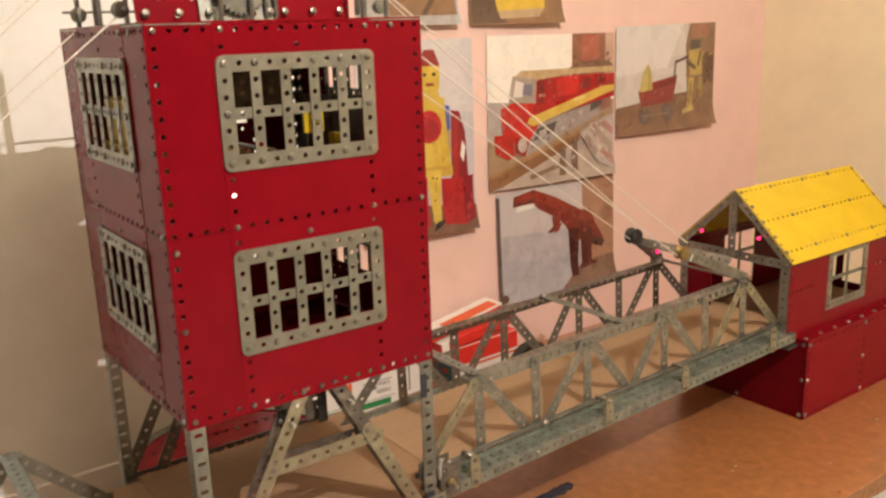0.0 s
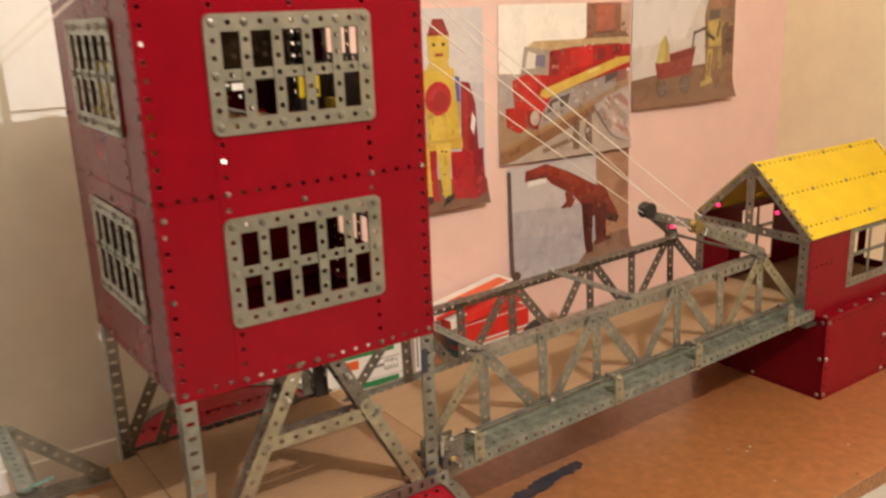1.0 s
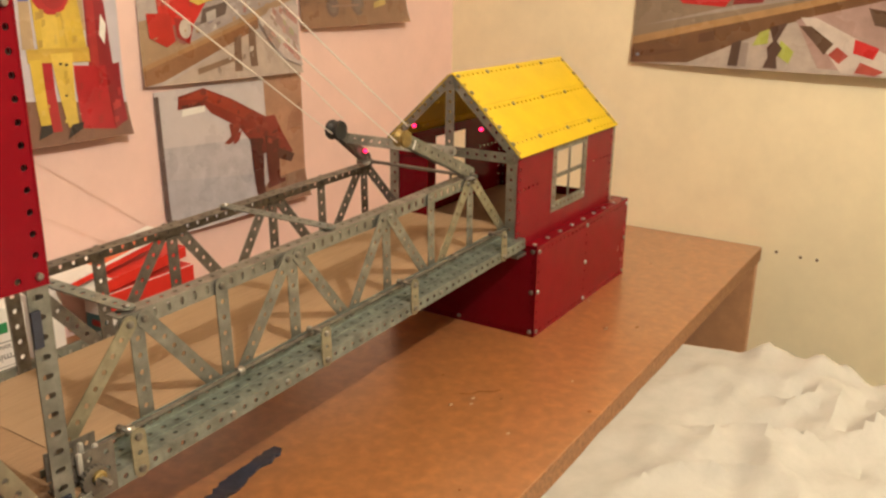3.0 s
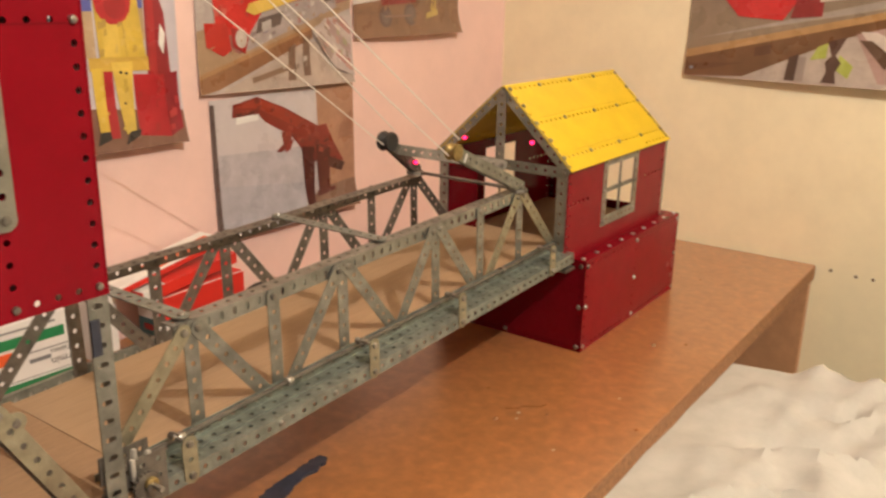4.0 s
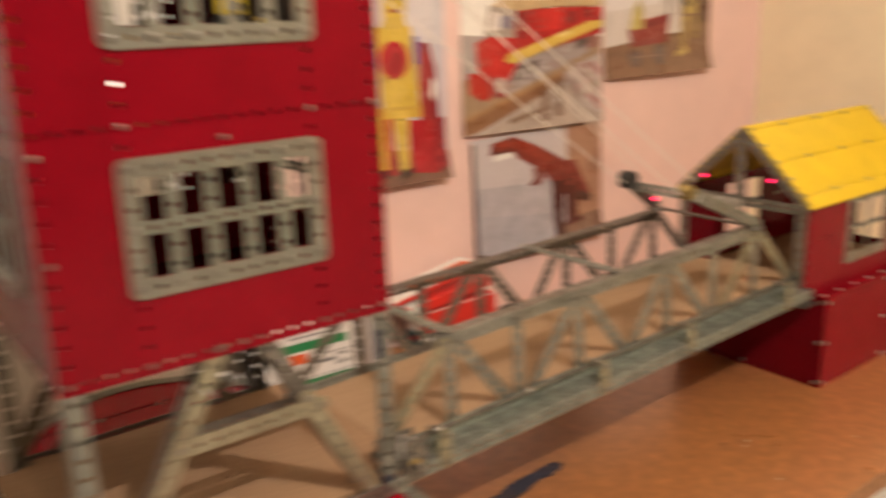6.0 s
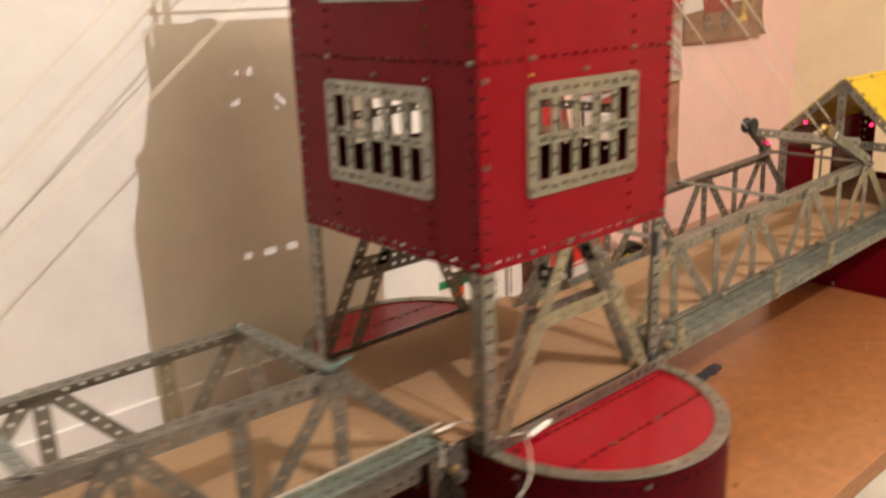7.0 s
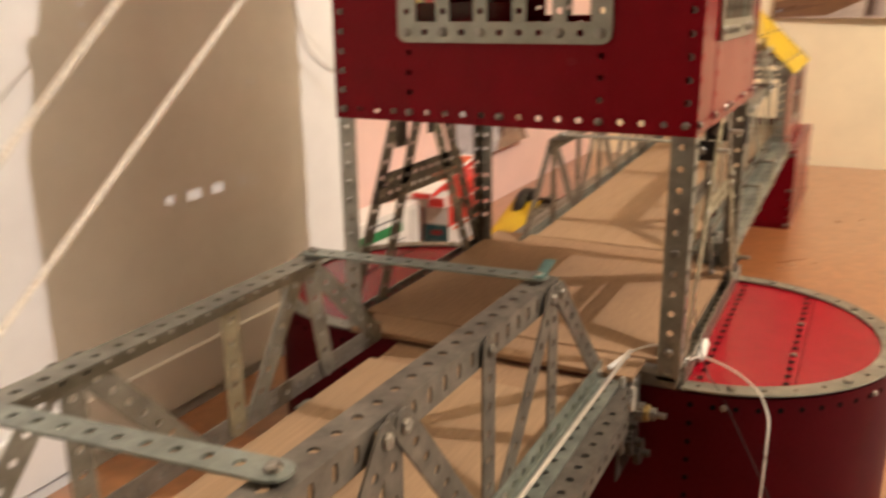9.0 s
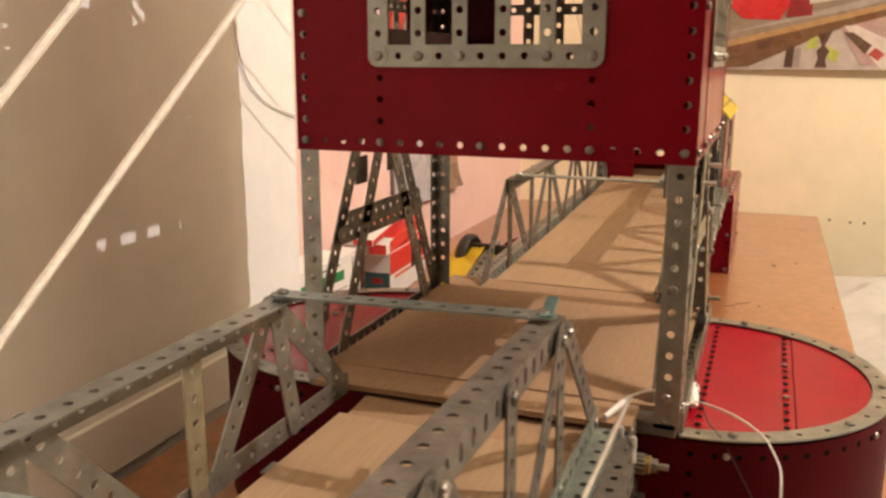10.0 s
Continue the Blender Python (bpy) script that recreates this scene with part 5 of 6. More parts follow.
sheet.ink((0.24, 0.038, 0.026), [(0.13, 0.86), (0.14, 0.95), (0.30, 0.985), (0.48, 0.88), (0.72, 0.70), (0.79, 0.70), (0.84, 0.56), (0.92, 0.38), (0.78, 0.36), (0.62, 0.50), (0.52, 0.66), (0.34, 0.80), (0.30, 0.86)])
sheet.ink((0.33, 0.052, 0.03), [(0.15, 0.93), (0.30, 0.975), (0.47, 0.875), (0.62, 0.76), (0.56, 0.72), (0.30, 0.90)])
sheet.ink((0.10, 0.03, 0.025), [(0.15, 0.885), (0.30, 0.89), (0.30, 0.865), (0.16, 0.865)])
sheet.ink(WHT, [(0.15, 0.81), (0.30, 0.82), (0.30, 0.865), (0.16, 0.86)])
sheet.ink((0.2, 0.04, 0.03), disc(0.30, 0.955, 0.022, 0.02, 8))
sheet.ink((0.22, 0.045, 0.03), [(0.45, 0.70), (0.53, 0.68), (0.50, 0.58), (0.44, 0.55), (0.41, 0.565), (0.46, 0.61)])
sheet.ink((0.28, 0.05, 0.035), [(0.48, 0.60), (0.54, 0.64), (0.51, 0.56), (0.47, 0.54)])
sheet.ink((0.085, 0.022, 0.018), [(0.59, 0.56), (0.69, 0.54), (0.67, 0.09), (0.61, 0.09)])
sheet.ink((0.11, 0.026, 0.02), [(0.70, 0.56), (0.81, 0.52), (0.80, 0.16), (0.71, 0.16)])
sheet.ink((0.12, 0.03, 0.025), [(0.69, 0.14), (0.84, 0.16), (0.84, 0.19), (0.70, 0.19)])
sheet.ink((0.09, 0.035, 0.026), [(0.80, 0.44), (0.93, 0.36), (0.90, 0.30), (0.79, 0.36)])
sheet.flecks([(0.13, 0.025, 0.02), (0.30, 0.06, 0.04), (0.36, 0.085, 0.055)], [(0.48, 0.66), (0.80, 0.42), (0.88, 0.52), (0.40, 0.92)], 14, 0.018, 31, -0.5)
sheet.flecks([(0.08, 0.02, 0.018), (0.19, 0.035, 0.028)], [(0.60, 0.45), (0.86, 0.40), (0.80, 0.60), (0.62, 0.62)], 9, 0.022, 32)
sheet.flecks([(0.16, 0.03, 0.025), (0.34, 0.08, 0.05)], [(0.15, 0.88), (0.42, 0.86), (0.42, 0.93), (0.18, 0.96)], 8, 0.013, 33)
sheet = wall_photo(0.574, 0.776, 0.586, 0.80, BRN, "photograph of a yellow and red toy vehicle")
sheet.ink(DKB, rect(0.02, 0.01, 0.35, 0.3))
sheet.ink(YEL, [(0.28, 0.10), (0.80, 0.12), (0.84, 0.3), (0.24, 0.28)])
sheet.ink(REDP, rect(0.26, 0.28, 0.82, 0.6))
sheet.ink(TAN, [(0.3, 0.04), (0.72, 0.05), (0.8, 0.12), (0.28, 0.10)])
sheet = wall_photo(0.36, 0.547, 0.588, 0.80, GREY, "photograph with a broad white lower border")
sheet.ink(BRN, rect(0.3, 0.07, 0.98, 0.5))
sheet.ink(DKB, [(0.6, 0.07), (0.66, 0.07), (0.98, 0.4), (0.98, 0.46)])
sheet = Print(pose(WALL_X - 0.001, 0.002, 0.309, 0, 0, -90), 0.62, 0.44, (0.46, 0.39, 0.34), "large photograph of a red toy engine on a wooden table", 0.012, 0.006)
sheet.ink((0.27, 0.205, 0.145), [(0, 0.10), (0.47, 0.255), (1, 0.44), (1, 0.66), (0.4, 0.52), (0, 0.46)])
sheet.ink((0.36, 0.31, 0.27), [(0.03, 0.15), (0.47, 0.27), (0.9, 0.42), (0.9, 0.45), (0.47, 0.30)])
sheet.ink((0.55, 0.50, 0.45), [(0.02, 0.34), (0.05, 0.34), (0.05, 0.44), (0.02, 0.44)])
sheet.ink((0.17, 0.085, 0.04), [(0, 0), (0.17, 0.012), (0.425, 0.175), (1, 0.40), (1, 0.43), (0.47, 0.235), (0, 0.075)])
sheet.ink((0.43, 0.255, 0.115), [(0, 0.072), (0.47, 0.232), (1, 0.42), (1, 0.445), (0.47, 0.258), (0, 0.103)])
sheet.ink((0.13, 0.06, 0.03), [(0.0, 0.02), (0.06, 0.03), (0.17, 0.065), (0.0, 0.05)])
sheet.ink((0.12, 0.055, 0.03), [(0.195, 0.09), (0.24, 0.105), (0.24, 0.14), (0.195, 0.125)])
sheet.ink((0.22, 0.26, 0.34), disc(0.02, 0.033, 0.006, 0.007, 8))
sheet.ink((0.33, 0.27, 0.24), rect(0.31, 0.01, 0.335, 0.10))
sheet.ink((0.09, 0.05, 0.035), [(0.285, 0.01), (0.312, 0.01), (0.315, 0.11), (0.29, 0.095)])
sheet.ink((0.40, 0.44, 0.10), [(0.345, 0.09), (0.385, 0.10), (0.385, 0.155), (0.36, 0.14)])
sheet.ink((0.40, 0.44, 0.10), [(0.412, 0.06), (0.445, 0.03), (0.455, 0.075), (0.418, 0.115)])
sheet.ink((0.10, 0.055, 0.04), [(0.38, 0.01), (0.418, 0.01), (0.412, 0.05), (0.424, 0.085), (0.408, 0.11), (0.43, 0.18), (0.385, 0.16), (0.398, 0.11), (0.384, 0.085), (0.39, 0.05)])
sheet.ink((0.40, 0.27, 0.24), [(0.45, 0.19), (0.52, 0.02), (0.995, 0.005), (0.995, 0.36), (0.8, 0.32)])
sheet.ink((0.58, 0.50, 0.45), [(0.46, 0.20), (0.5, 0.2), (0.68, 0.08), (0.72, 0.005), (0.58, 0.005)])
sheet.ink(DKB, [(0.46, 0.17), (0.49, 0.17), (0.55, 0.11), (0.53, 0.07)])
sheet.ink((0.40, 0.08, 0.06), [(0.56, 0.10), (0.59, 0.07), (0.57, 0.04), (0.54, 0.07)])
sheet.ink(REDP, [(0.60, 0.13), (0.66, 0.10), (0.65, 0.06), (0.60, 0.08)])
sheet.ink((0.40, 0.08, 0.06), [(0.62, 0.05), (0.68, 0.02), (0.66, 0.005), (0.61, 0.01)])
sheet.ink(DKB, [(0.62, 0.24), (0.7, 0.22), (0.72, 0.16), (0.64, 0.18)])
sheet.ink(REDP, [(0.72, 0.15), (0.8, 0.12), (0.8, 0.06), (0.73, 0.08)])
sheet.ink(REDP, [(0.10, 0.30), (0.14, 0.24), (0.26, 0.23), (0.32, 0.36), (0.30, 0.70), (0.12, 0.66)])
sheet.ink(DKRED, [(0.28, 0.24), (0.36, 0.25), (0.36, 0.40), (0.30, 0.38)])
sheet.ink((0.55, 0.50, 0.42), [(0.35, 0.30), (0.56, 0.34), (0.56, 0.56), (0.35, 0.50)])
sheet.ink(TAN, [(0.40, 0.32), (0.43, 0.32), (0.43, 0.48), (0.40, 0.47)])
sheet.ink(DKB, [(0.46, 0.33), (0.48, 0.33), (0.48, 0.5), (0.46, 0.5)])
sheet.ink(REDP, [(0.56, 0.38), (0.72, 0.42), (0.74, 0.70), (0.56, 0.64)])
sheet.ink(BLK, disc(0.80, 0.45, 0.04, 0.06))
sheet.ink(YEL, [(0.3, 0.66), (0.9, 0.8), (0.9, 0.86), (0.3, 0.72)])

# ---- cords from the tower to the lifting arms ----


def cord(a, b, label, sag=0.004, r=0.0007):
    a, b = Vector(a), Vector(b)
    pts = []
    for k in range(13):
        u = k / 12
        p = a.lerp(b, u)
        p.z -= sag * 4 * u * (1 - u)
        pts.append(p)
    ob = put("lifting_cord", Geo().tube(pts, r, 6), STRING, smooth=True)
    return tagged(ob, label, "cord", "cords from the tower top")


LAB = "taut white cord from the tower top to a pulley"
for top, end in (((0.112, 0.063, 0.600), (0.612, 0.070, 0.275)), ((0.100, 0.063, 0.696), (0.632, 0.070, 0.290)),
                 ((0.112, -0.063, 0.589), (0.549, -0.074, 0.284)), ((0.104, -0.063, 0.627), (0.557, -0.074, 0.305))):
    cord(top, end, LAB, 0.0015)
for top, end in (((-0.119, -0.061, 0.597), (-0.654, -0.058, 0.180)), ((-0.100, -0.061, 0.680), (-0.654, -0.064, 0.200)),
                 ((-0.119, 0.062, 0.5895), (-0.654, 0.064, 0.1615)), ((-0.100, 0.062, 0.655), (-0.654, 0.062, 0.187))):
    cord(top, end, "taut white cord from the tower top down to the level span", 0.0)

# ---- small structure marks ----
for y, z in ((-0.293, -0.006), (-0.334, -0.009), (-0.361, -0.009)):
    g = Geo().lathe(Matrix.Translation((WALL_X - 0.0006, y, z)) @ pose(0, 0, 0, 0, -90, 0), [(0.0028, -0.002), (0.0028, 0.0003), (0.002, 0.0006)], 10)
    tagged(put("wall_plug", g, PLUG), "small dark plug hole in the cream wall", "wall plug", "plug holes in the cream wall", "structure")


# ---- the works inside and on top of the tower ----
def gear(r, th, teeth, mat, parent, m, label=""):
    g = Geo()
    pts = []
    for k in range(teeth * 4):
        a = 2 * math.pi * k / (teeth * 4)
        pts.append(((r if k % 4 in (0, 1) else r * 0.9) * math.cos(a), (r if k % 4 in (0, 1) else r * 0.9) * math.sin(a)))
    n = len(pts)
    g.add(Matrix(), [(x, y, z) for z in (0, th) for x, y in pts], [tuple(range(n - 1, -1, -1)), tuple(range(n, 2 * n))] + [(k, (k + 1) % n, n + (k + 1) % n, n + k) for k in range(n)])
    g.lathe(Matrix(), [(r * 0.3, -th), (r * 0.3, th * 2.2)], 12)
    return part("gear", g, mat, parent, label, m)


def build_winch():
    z = TOWER_Z + 11.8 * P + 0.001
    w = thing("winch", "tarnished geared winch with brass wheels inside the tower", "winch", m=pose(0, 0, z))
    for y in (-0.045, -0.032):
        g = Geo()
        plate(g, Matrix.Translation((-0.060, y, P / 2)) @ pose(0, 0, 0, 90, 0, 0), range(6), range(3), lambda i, j: True)
        part("side_plate", g, TARNISHED, w, "tarnished perforated side plate")
    for x, zz in ((-0.03, 0.03), (0.0, 0.05), (0.035, 0.028)):
        part("axle", Geo().tube([(x, -0.085, zz), (x, 0.085, zz)], 0.002, 8), BOLT, w)
    gear(0.026, 0.004, 26, BRASS, w, pose(-0.03, -0.046, 0.03, 90, 0, 0), "brass gear wheel")
    gear(0.013, 0.005, 18, BRASS, w, pose(0.0, -0.048, 0.040, 90, 0, 0), "brass gear wheel")
    gear(0.014, 0.004, 22, BRASS, w, pose(0.035, -0.028, 0.024, 90, 0, 0), "brass gear wheel")
    part("cord_drum", Geo().lathe(pose(-0.055, -0.03, 0.05, -90, 0, 0), [(0.016, 0), (0.016, 0.003), (0.01, 0.004), (0.01, 0.055), (0.016, 0.056), (0.016, 0.06)], 18), STRING, w, "drum wound with pale cord", smooth=True)
    m = thing("gear_motor", "yellow and black geared electric motor standing in the tower", "motor", m=pose(-0.097, 0.010, z))
    part("motor_body", Geo().box((-0.014, -0.045, 0.0), (0.014, 0.045, 0.062), bevel=0.003), YELLOW, m)
    part("motor_can", Geo().lathe(pose(0, 0.045, 0.026, -90, 0, 0), [(0.014, 0), (0.015, 0.002), (0.015, 0.03), (0.012, 0.032)], 16), BLACK, m, smooth=True)
    part("motor_cap", Geo().box((-0.012, -0.036, 0.062), (0.012, 0.038, 0.100), bevel=0.003), YELLOW, m)
    # yellow bracket: its shaded lower part is a dark block, its hole a black disc
    b = thing("yellow_block", "yellow bracket inside the tower, its lower part dark for shade", "battery box", m=pose(0.040, -0.060, z))
    part("shaded_foot", Geo().box((-0.012, -0.012, 0.0), (0.004, 0.004, 0.0635), bevel=0.001), DARK_STEEL, b, "dark block in place of the bracket's shaded lower part")
    part("case", Geo().box((-0.0145, -0.014, 0.0640), (0.005, -0.010, 0.082), bevel=0.001), YELLOW, b)
    part("block_hole_disc", Geo().lathe(Matrix.Translation((0.000, -0.014, 0.069)) @ pose(0, 0, 0, 90, 0, 0), [(0.003, 0), (0.003, 0.002)], 8), BLACK, b)
    part("bracket", Geo().box((0.014, -0.016, 0.046), (0.022, -0.004, 0.062), bevel=0.0006), YELLOW, b, "small pale yellow bracket")
    e = thing("side_screen", "tarnished brown plate standing inside the tower", "plate", m=pose(0.103, 0.0, z))
    g = Geo()
    plate(g, Matrix.Translation((0, -0.088, P / 2)) @ pose(0, 0, 0, 90, 0, 90), range(15), range(7), lambda i, j: i in (0, 14) or j == 6)
    part("screen", g, TARNISHED, e)
    zr = TOWER_Z + 21.4 * P
    r = thing("rod_frame", "perforated steel cross strips high inside the tower", "frame", m=pose(0, 0, 0))
    for y in (-0.09, -0.02):
        strip_between("cross_strip", (-9 * P, y, zr), (9 * P, y, zr), (0, 0, 1), DULL_STEEL, r)
    for x in (-0.06, 0.02):
        strip_between("cross_strip", (x, -8 * P, zr + 0.002), (x, 8 * P, zr + 0.002), (0, 0, 1), OLD_NICKEL, r)
    for x in (-0.08, 0.08):
        for y in (-0.02, 0.06):
            part("upright_rod", Geo().tube([(x, y, z), (x, y, zr)], 0.0022, 8), DULL_STEEL, r)
    g = Geo()
    plate(g, Matrix.Translation((-0.085, -0.052, 0.5165)) @ pose(0, 0, 0, 90, 0, 0), range(9), range(5), lambda i, j: (i + 2 * j) % 5 == 0)
    part("cross_plate", g, TARNISHED, r, "tarnished perforated plate across the frame")
    # small lamp in the upper storey, behind a hole of the front plate
    lamp = thing("grain_lamp", "tiny lit white bulb behind a hole of the tower wall", "lamp", m=pose(-5 * P + 0.0026, -R + 0.0075, TOWER_Z + 14 * P - 0.001))
    part("bulb", Geo().lathe(pose(0, 0, 0, 90, 0, 0), [(0.0005, -0.002), (0.0014, -0.0014), (0.0018, 0.0), (0.0014, 0.0014), (0.0005, 0.002)], 10), glow("white_bulb", (1.0, 0.90, 0.72), 4.0), lamp, smooth=True)
    part("holder", Geo().lathe(pose(0, 0.002, 0, -90, 0, 0), [(0.0028, 0), (0.0028, 0.008)], 10), BLACK, lamp)
    part("bracket", Geo().box((-0.002, 0.009, -0.004), (0.002, 0.0105, 0.03)), ZINC, lamp)


build_winch()


def build_headgear():
    z = TOWER_Z + 24.3 * P + 0.0011
    h = thing("headgear", "red and zinc winding gear frame on the tower roof", "winding gear", m=pose(0, 0, z))
    for y, x0, cols, rows, gap in ((-0.040, -0.012, 9, 2, 0), (0.045, -0.05, 10, 4, 3)):
        g = Geo()
        plate(g, Matrix.Translation((x0, y, P / 2)) @ pose(0, 0, 0, 90, 0, 0), range(cols), range(rows), lambda i, j: i % 2 == 0 or j % 3 == 0, lambda i, j: j < gap and 0 < i < cols - 1)
        part("red_plate", g, RED, h, "red perforated upright plate")
    for x in (-0.012, 0.095):
        g = Geo()
        plate(g, Matrix.Translation((x, -0.034, P / 2)) @ pose(0, 0, 0, 90, 0, 90), range(7), range(4), lambda i, j: i in (0, 6) or j % 3 == 0)
        part("red_plate", g, RED, h, "red perforated upright plate")
    for x0, cols, y, mat, lab in ((-0.110, 4, -0.094, RED, "red perforated front plate"), (-0.062, 5, -0.097, ZINC, "bright zinc bearing bracket"), (0.004, 5, -0.092, RED, "red perforated front plate")):
        g = Geo()
        plate(g, Matrix.Translation((x0, y, P / 2)) @ pose(0, 0, 0, 80, 0, 0), range(cols), range(3), lambda i, j: mat is ZINC or (i + j) % 2 == 0)
        g.box((x0 - P / 2, y, 0.0), (x0 + (cols - 0.5) * P, y + 0.013, 0.0012))
        part("bearing_bracket", g, mat, h, lab)
        for k in range(0, cols, 2):
            bolt(h, (x0 + k * P, y - 0.004, 0.008), (0, -1, 0.2))
    gear(0.021, 0.003, 30, ZINC, h, pose(-0.036, -0.101, 0.026, 90, 0, 0), "zinc gear wheel")
    for x in (-0.014, -0.006, 0.070):
        part("axle", Geo().tube([(x, -0.100, 0.004), (x, -0.100, 0.06)], 0.0022, 8), DULL_STEEL, h, "dark upright rod")
    for x, y in ((0.072, -0.106), (0.094, -0.108), (-0.108, 0.04), (-0.108, 0.098), (-0.1, -0.02), (0.108, 0.1), (-0.055, -0.107), (-0.03, -0.107)):
        part("railing_post", Geo().tube([(x, y, 0.0), (x, y, 0.095)], 0.0022, 8), DULL_STEEL, h, "thin dark steel post")
    for a, b in (((-0.112, 0.04, 0.062), (-0.112, 0.1, 0.062)), ((0.066, -0.108, 0.07), (0.11, -0.108, 0.07))):
        part("rail", Geo().tube([a, b], 0.0016, 6), DULL_STEEL, h)
    part("rail", Geo().tube([(-0.118, 0.112, 0.016), (0.118, 0.112, 0.016)], 0.0013, 6), DULL_STEEL, h)
    for sx in (-1, 1):
        for y in (-0.061, 0.061):
            part("cord_eye", Geo().lathe(Matrix.Translation((sx * 0.117, y, 0.012)) @ pose(0, 0, 0, 90, 0, 0), [(0.002, -0.004), (0.006, -0.0035), (0.0065, -0.002), (0.0045, 0.0), (0.0065, 0.002), (0.006, 0.0035), (0.002, 0.004)], 14), ZINC, h, smooth=True)
            part("cord_mast", Geo().tube([(sx * 0.1, y, 0.0), (sx * 0.1, y, 0.115)], 0.003, 8), ZINC, h)
    part("drum", Geo().lathe(pose(-0.06, -0.03, 0.04, -90, 0, 0), [(0.022, 0), (0.022, 0.003), (0.014, 0.004), (0.014, 0.06), (0.022, 0.061), (0.022, 0.064)], 20), ZINC, h, smooth=True)
    # stub of white cord tied at the south-west corner
    part("cord_knot", Geo().tube([(-0.112, -0.064, 0.022), (-0.104, -0.075, 0.018), (-0.098, -0.09, 0.03), (-0.1, -0.1, 0.042)], 0.0012, 6), STRING, h, "loose white cord end")


build_headgear()


# ---- red signal lamps ----
def signal(m, label):
    s = thing("signal_lamp", label, "signal lamp", "red signal lamps", m)
    part("lens", Geo().lathe(Matrix(), [(0.0022, 0.0), (0.0024, 0.002), (0.0018, 0.004), (0.0006, 0.005)], 10), glow("red_led", (1.0, 0.012, 0.085), 5.0), s, smooth=True)
    part("collar", Geo().lathe(Matrix(), [(0.0034, -0.004), (0.0034, 0.0004)], 10), BLACK, s)


signal(Matrix.Translation((0.672, 0.069, 0.246)) @ pose(0, 0, 0, 90, 0, -30), "lit red signal lamp on a lifting arm")
signal(Matrix.Translation((HX0 - 0.006, -0.047, 0.273)) @ pose(0, 0, 0, 0, -90, 0), "lit red signal lamp on the gable strip")
signal(Matrix.Translation((HX0 - 0.006, 0.052, 0.268)) @ pose(0, 0, 0, 0, -90, 0), "lit red signal lamp on the gable strip")

# ---- things on the table ----
GREEN_INK, ORANGE_INK, RED_INK, TEAL_INK = (material(n, c, 0.4, vary=0.04, scale=40, bump=0.0) for n, c in (("green_print", (0.02, 0.22, 0.08)), ("orange_print", (0.75, 0.12, 0.03)), ("red_print", (0.72, 0.035, 0.025)), ("teal_print", (0.03, 0.10, 0.11))))
GREY_INK = material("grey_print", (0.22, 0.22, 0.23), 0.5, vary=0.05, scale=60, bump=0.0)
CARTON = material("white_carton", (0.80, 0.78, 0.76), 0.45, vary=0.03, scale=30, bump=0.03, dirt=0.1, dirt_colour=(0.66, 0.63, 0.6))


def carton(name, m, size, label, bands=()):
    """A printed box; bands are (name, material, face, u0, v0, u1, v1) on its front (-y), left (-x) or top."""
    w, d, h = size
    c = thing(name, label, "carton", m=m)
    part("carton_body", Geo().box((0, 0, 0), (w, d, h), bevel=0.0012), CARTON, c)
    for nm, mat, face, u0, v0, u1, v1 in bands:
        e = 0.0004
        if face == "front":
            g = Geo().box((u0 * w, -e, v0 * h), (u1 * w, 0.0002, v1 * h))
        elif face == "left":
            g = Geo().box((-e, u0 * d, v0 * h), (0.0002, u1 * d, v1 * h))
        else:
            g = Geo().box((u0 * w, v0 * d, h - 0.0002), (u1 * w, v1 * d, h + e))
        part(nm, g, mat, c)
    return c


BLACK_INK = material("black_print", (0.05, 0.05, 0.055), 0.5, vary=0.05, scale=60, bump=0.0)


def lettering(words, size, m, parent):
    """Flat printed words as a mesh part."""
    curve = bpy.data.curves.new("lettering", "FONT")
    curve.body, curve.size, curve.extrude, curve.resolution_u = words, size, 0.0001, 2
    shape = new("lettering", curve)
    me = bpy.data.meshes.new_from_object(shape.evaluated_get(bpy.context.evaluated_depsgraph_get()))
    bpy.data.objects.remove(shape)
    me.materials.clear()
    return part("lettering", me, BLACK_INK, parent, "small printed words", m)


BARS = [("text_bar", GREY_INK, "front", 0.58, 0.53, 0.92, 0.545), ("text_bar", GREY_INK, "front", 0.30, 0.875, 0.80, 0.90), ("text_bar", GREY_INK, "front", 0.08, 0.20, 0.95, 0.21), ("text_bar", GREY_INK, "front", 0.58, 0.39, 0.74, 0.445)]
tablet_box = carton("medicine_carton", pose(0.212, 0.338, 0.0, 0, 0, -3), (0.155, 0.05, 0.088), "white medicine carton with green and orange bands, standing upside down", [
    ("band", GREEN_INK, "front", 0.02, 0.66, 0.86, 0.80), ("band", GREEN_INK, "front", 0.02, 0.06, 0.90, 0.17), ("panel", ORANGE_INK, "front", 0.30, 0.46, 0.46, 0.62), ("panel", GREY_INK, "left", 0.03, 0.03, 0.97, 0.97)] + BARS)
for words, size, u, v in (("Tablets", 0.0085, 0.90, 0.50), ("rmin", 0.0135, 0.90, 0.375)):
    lettering(words, size, Matrix.Translation((u * 0.155, -0.0003, v * 0.088)) @ pose(0, 0, 0, 90, 180, 0), tablet_box)
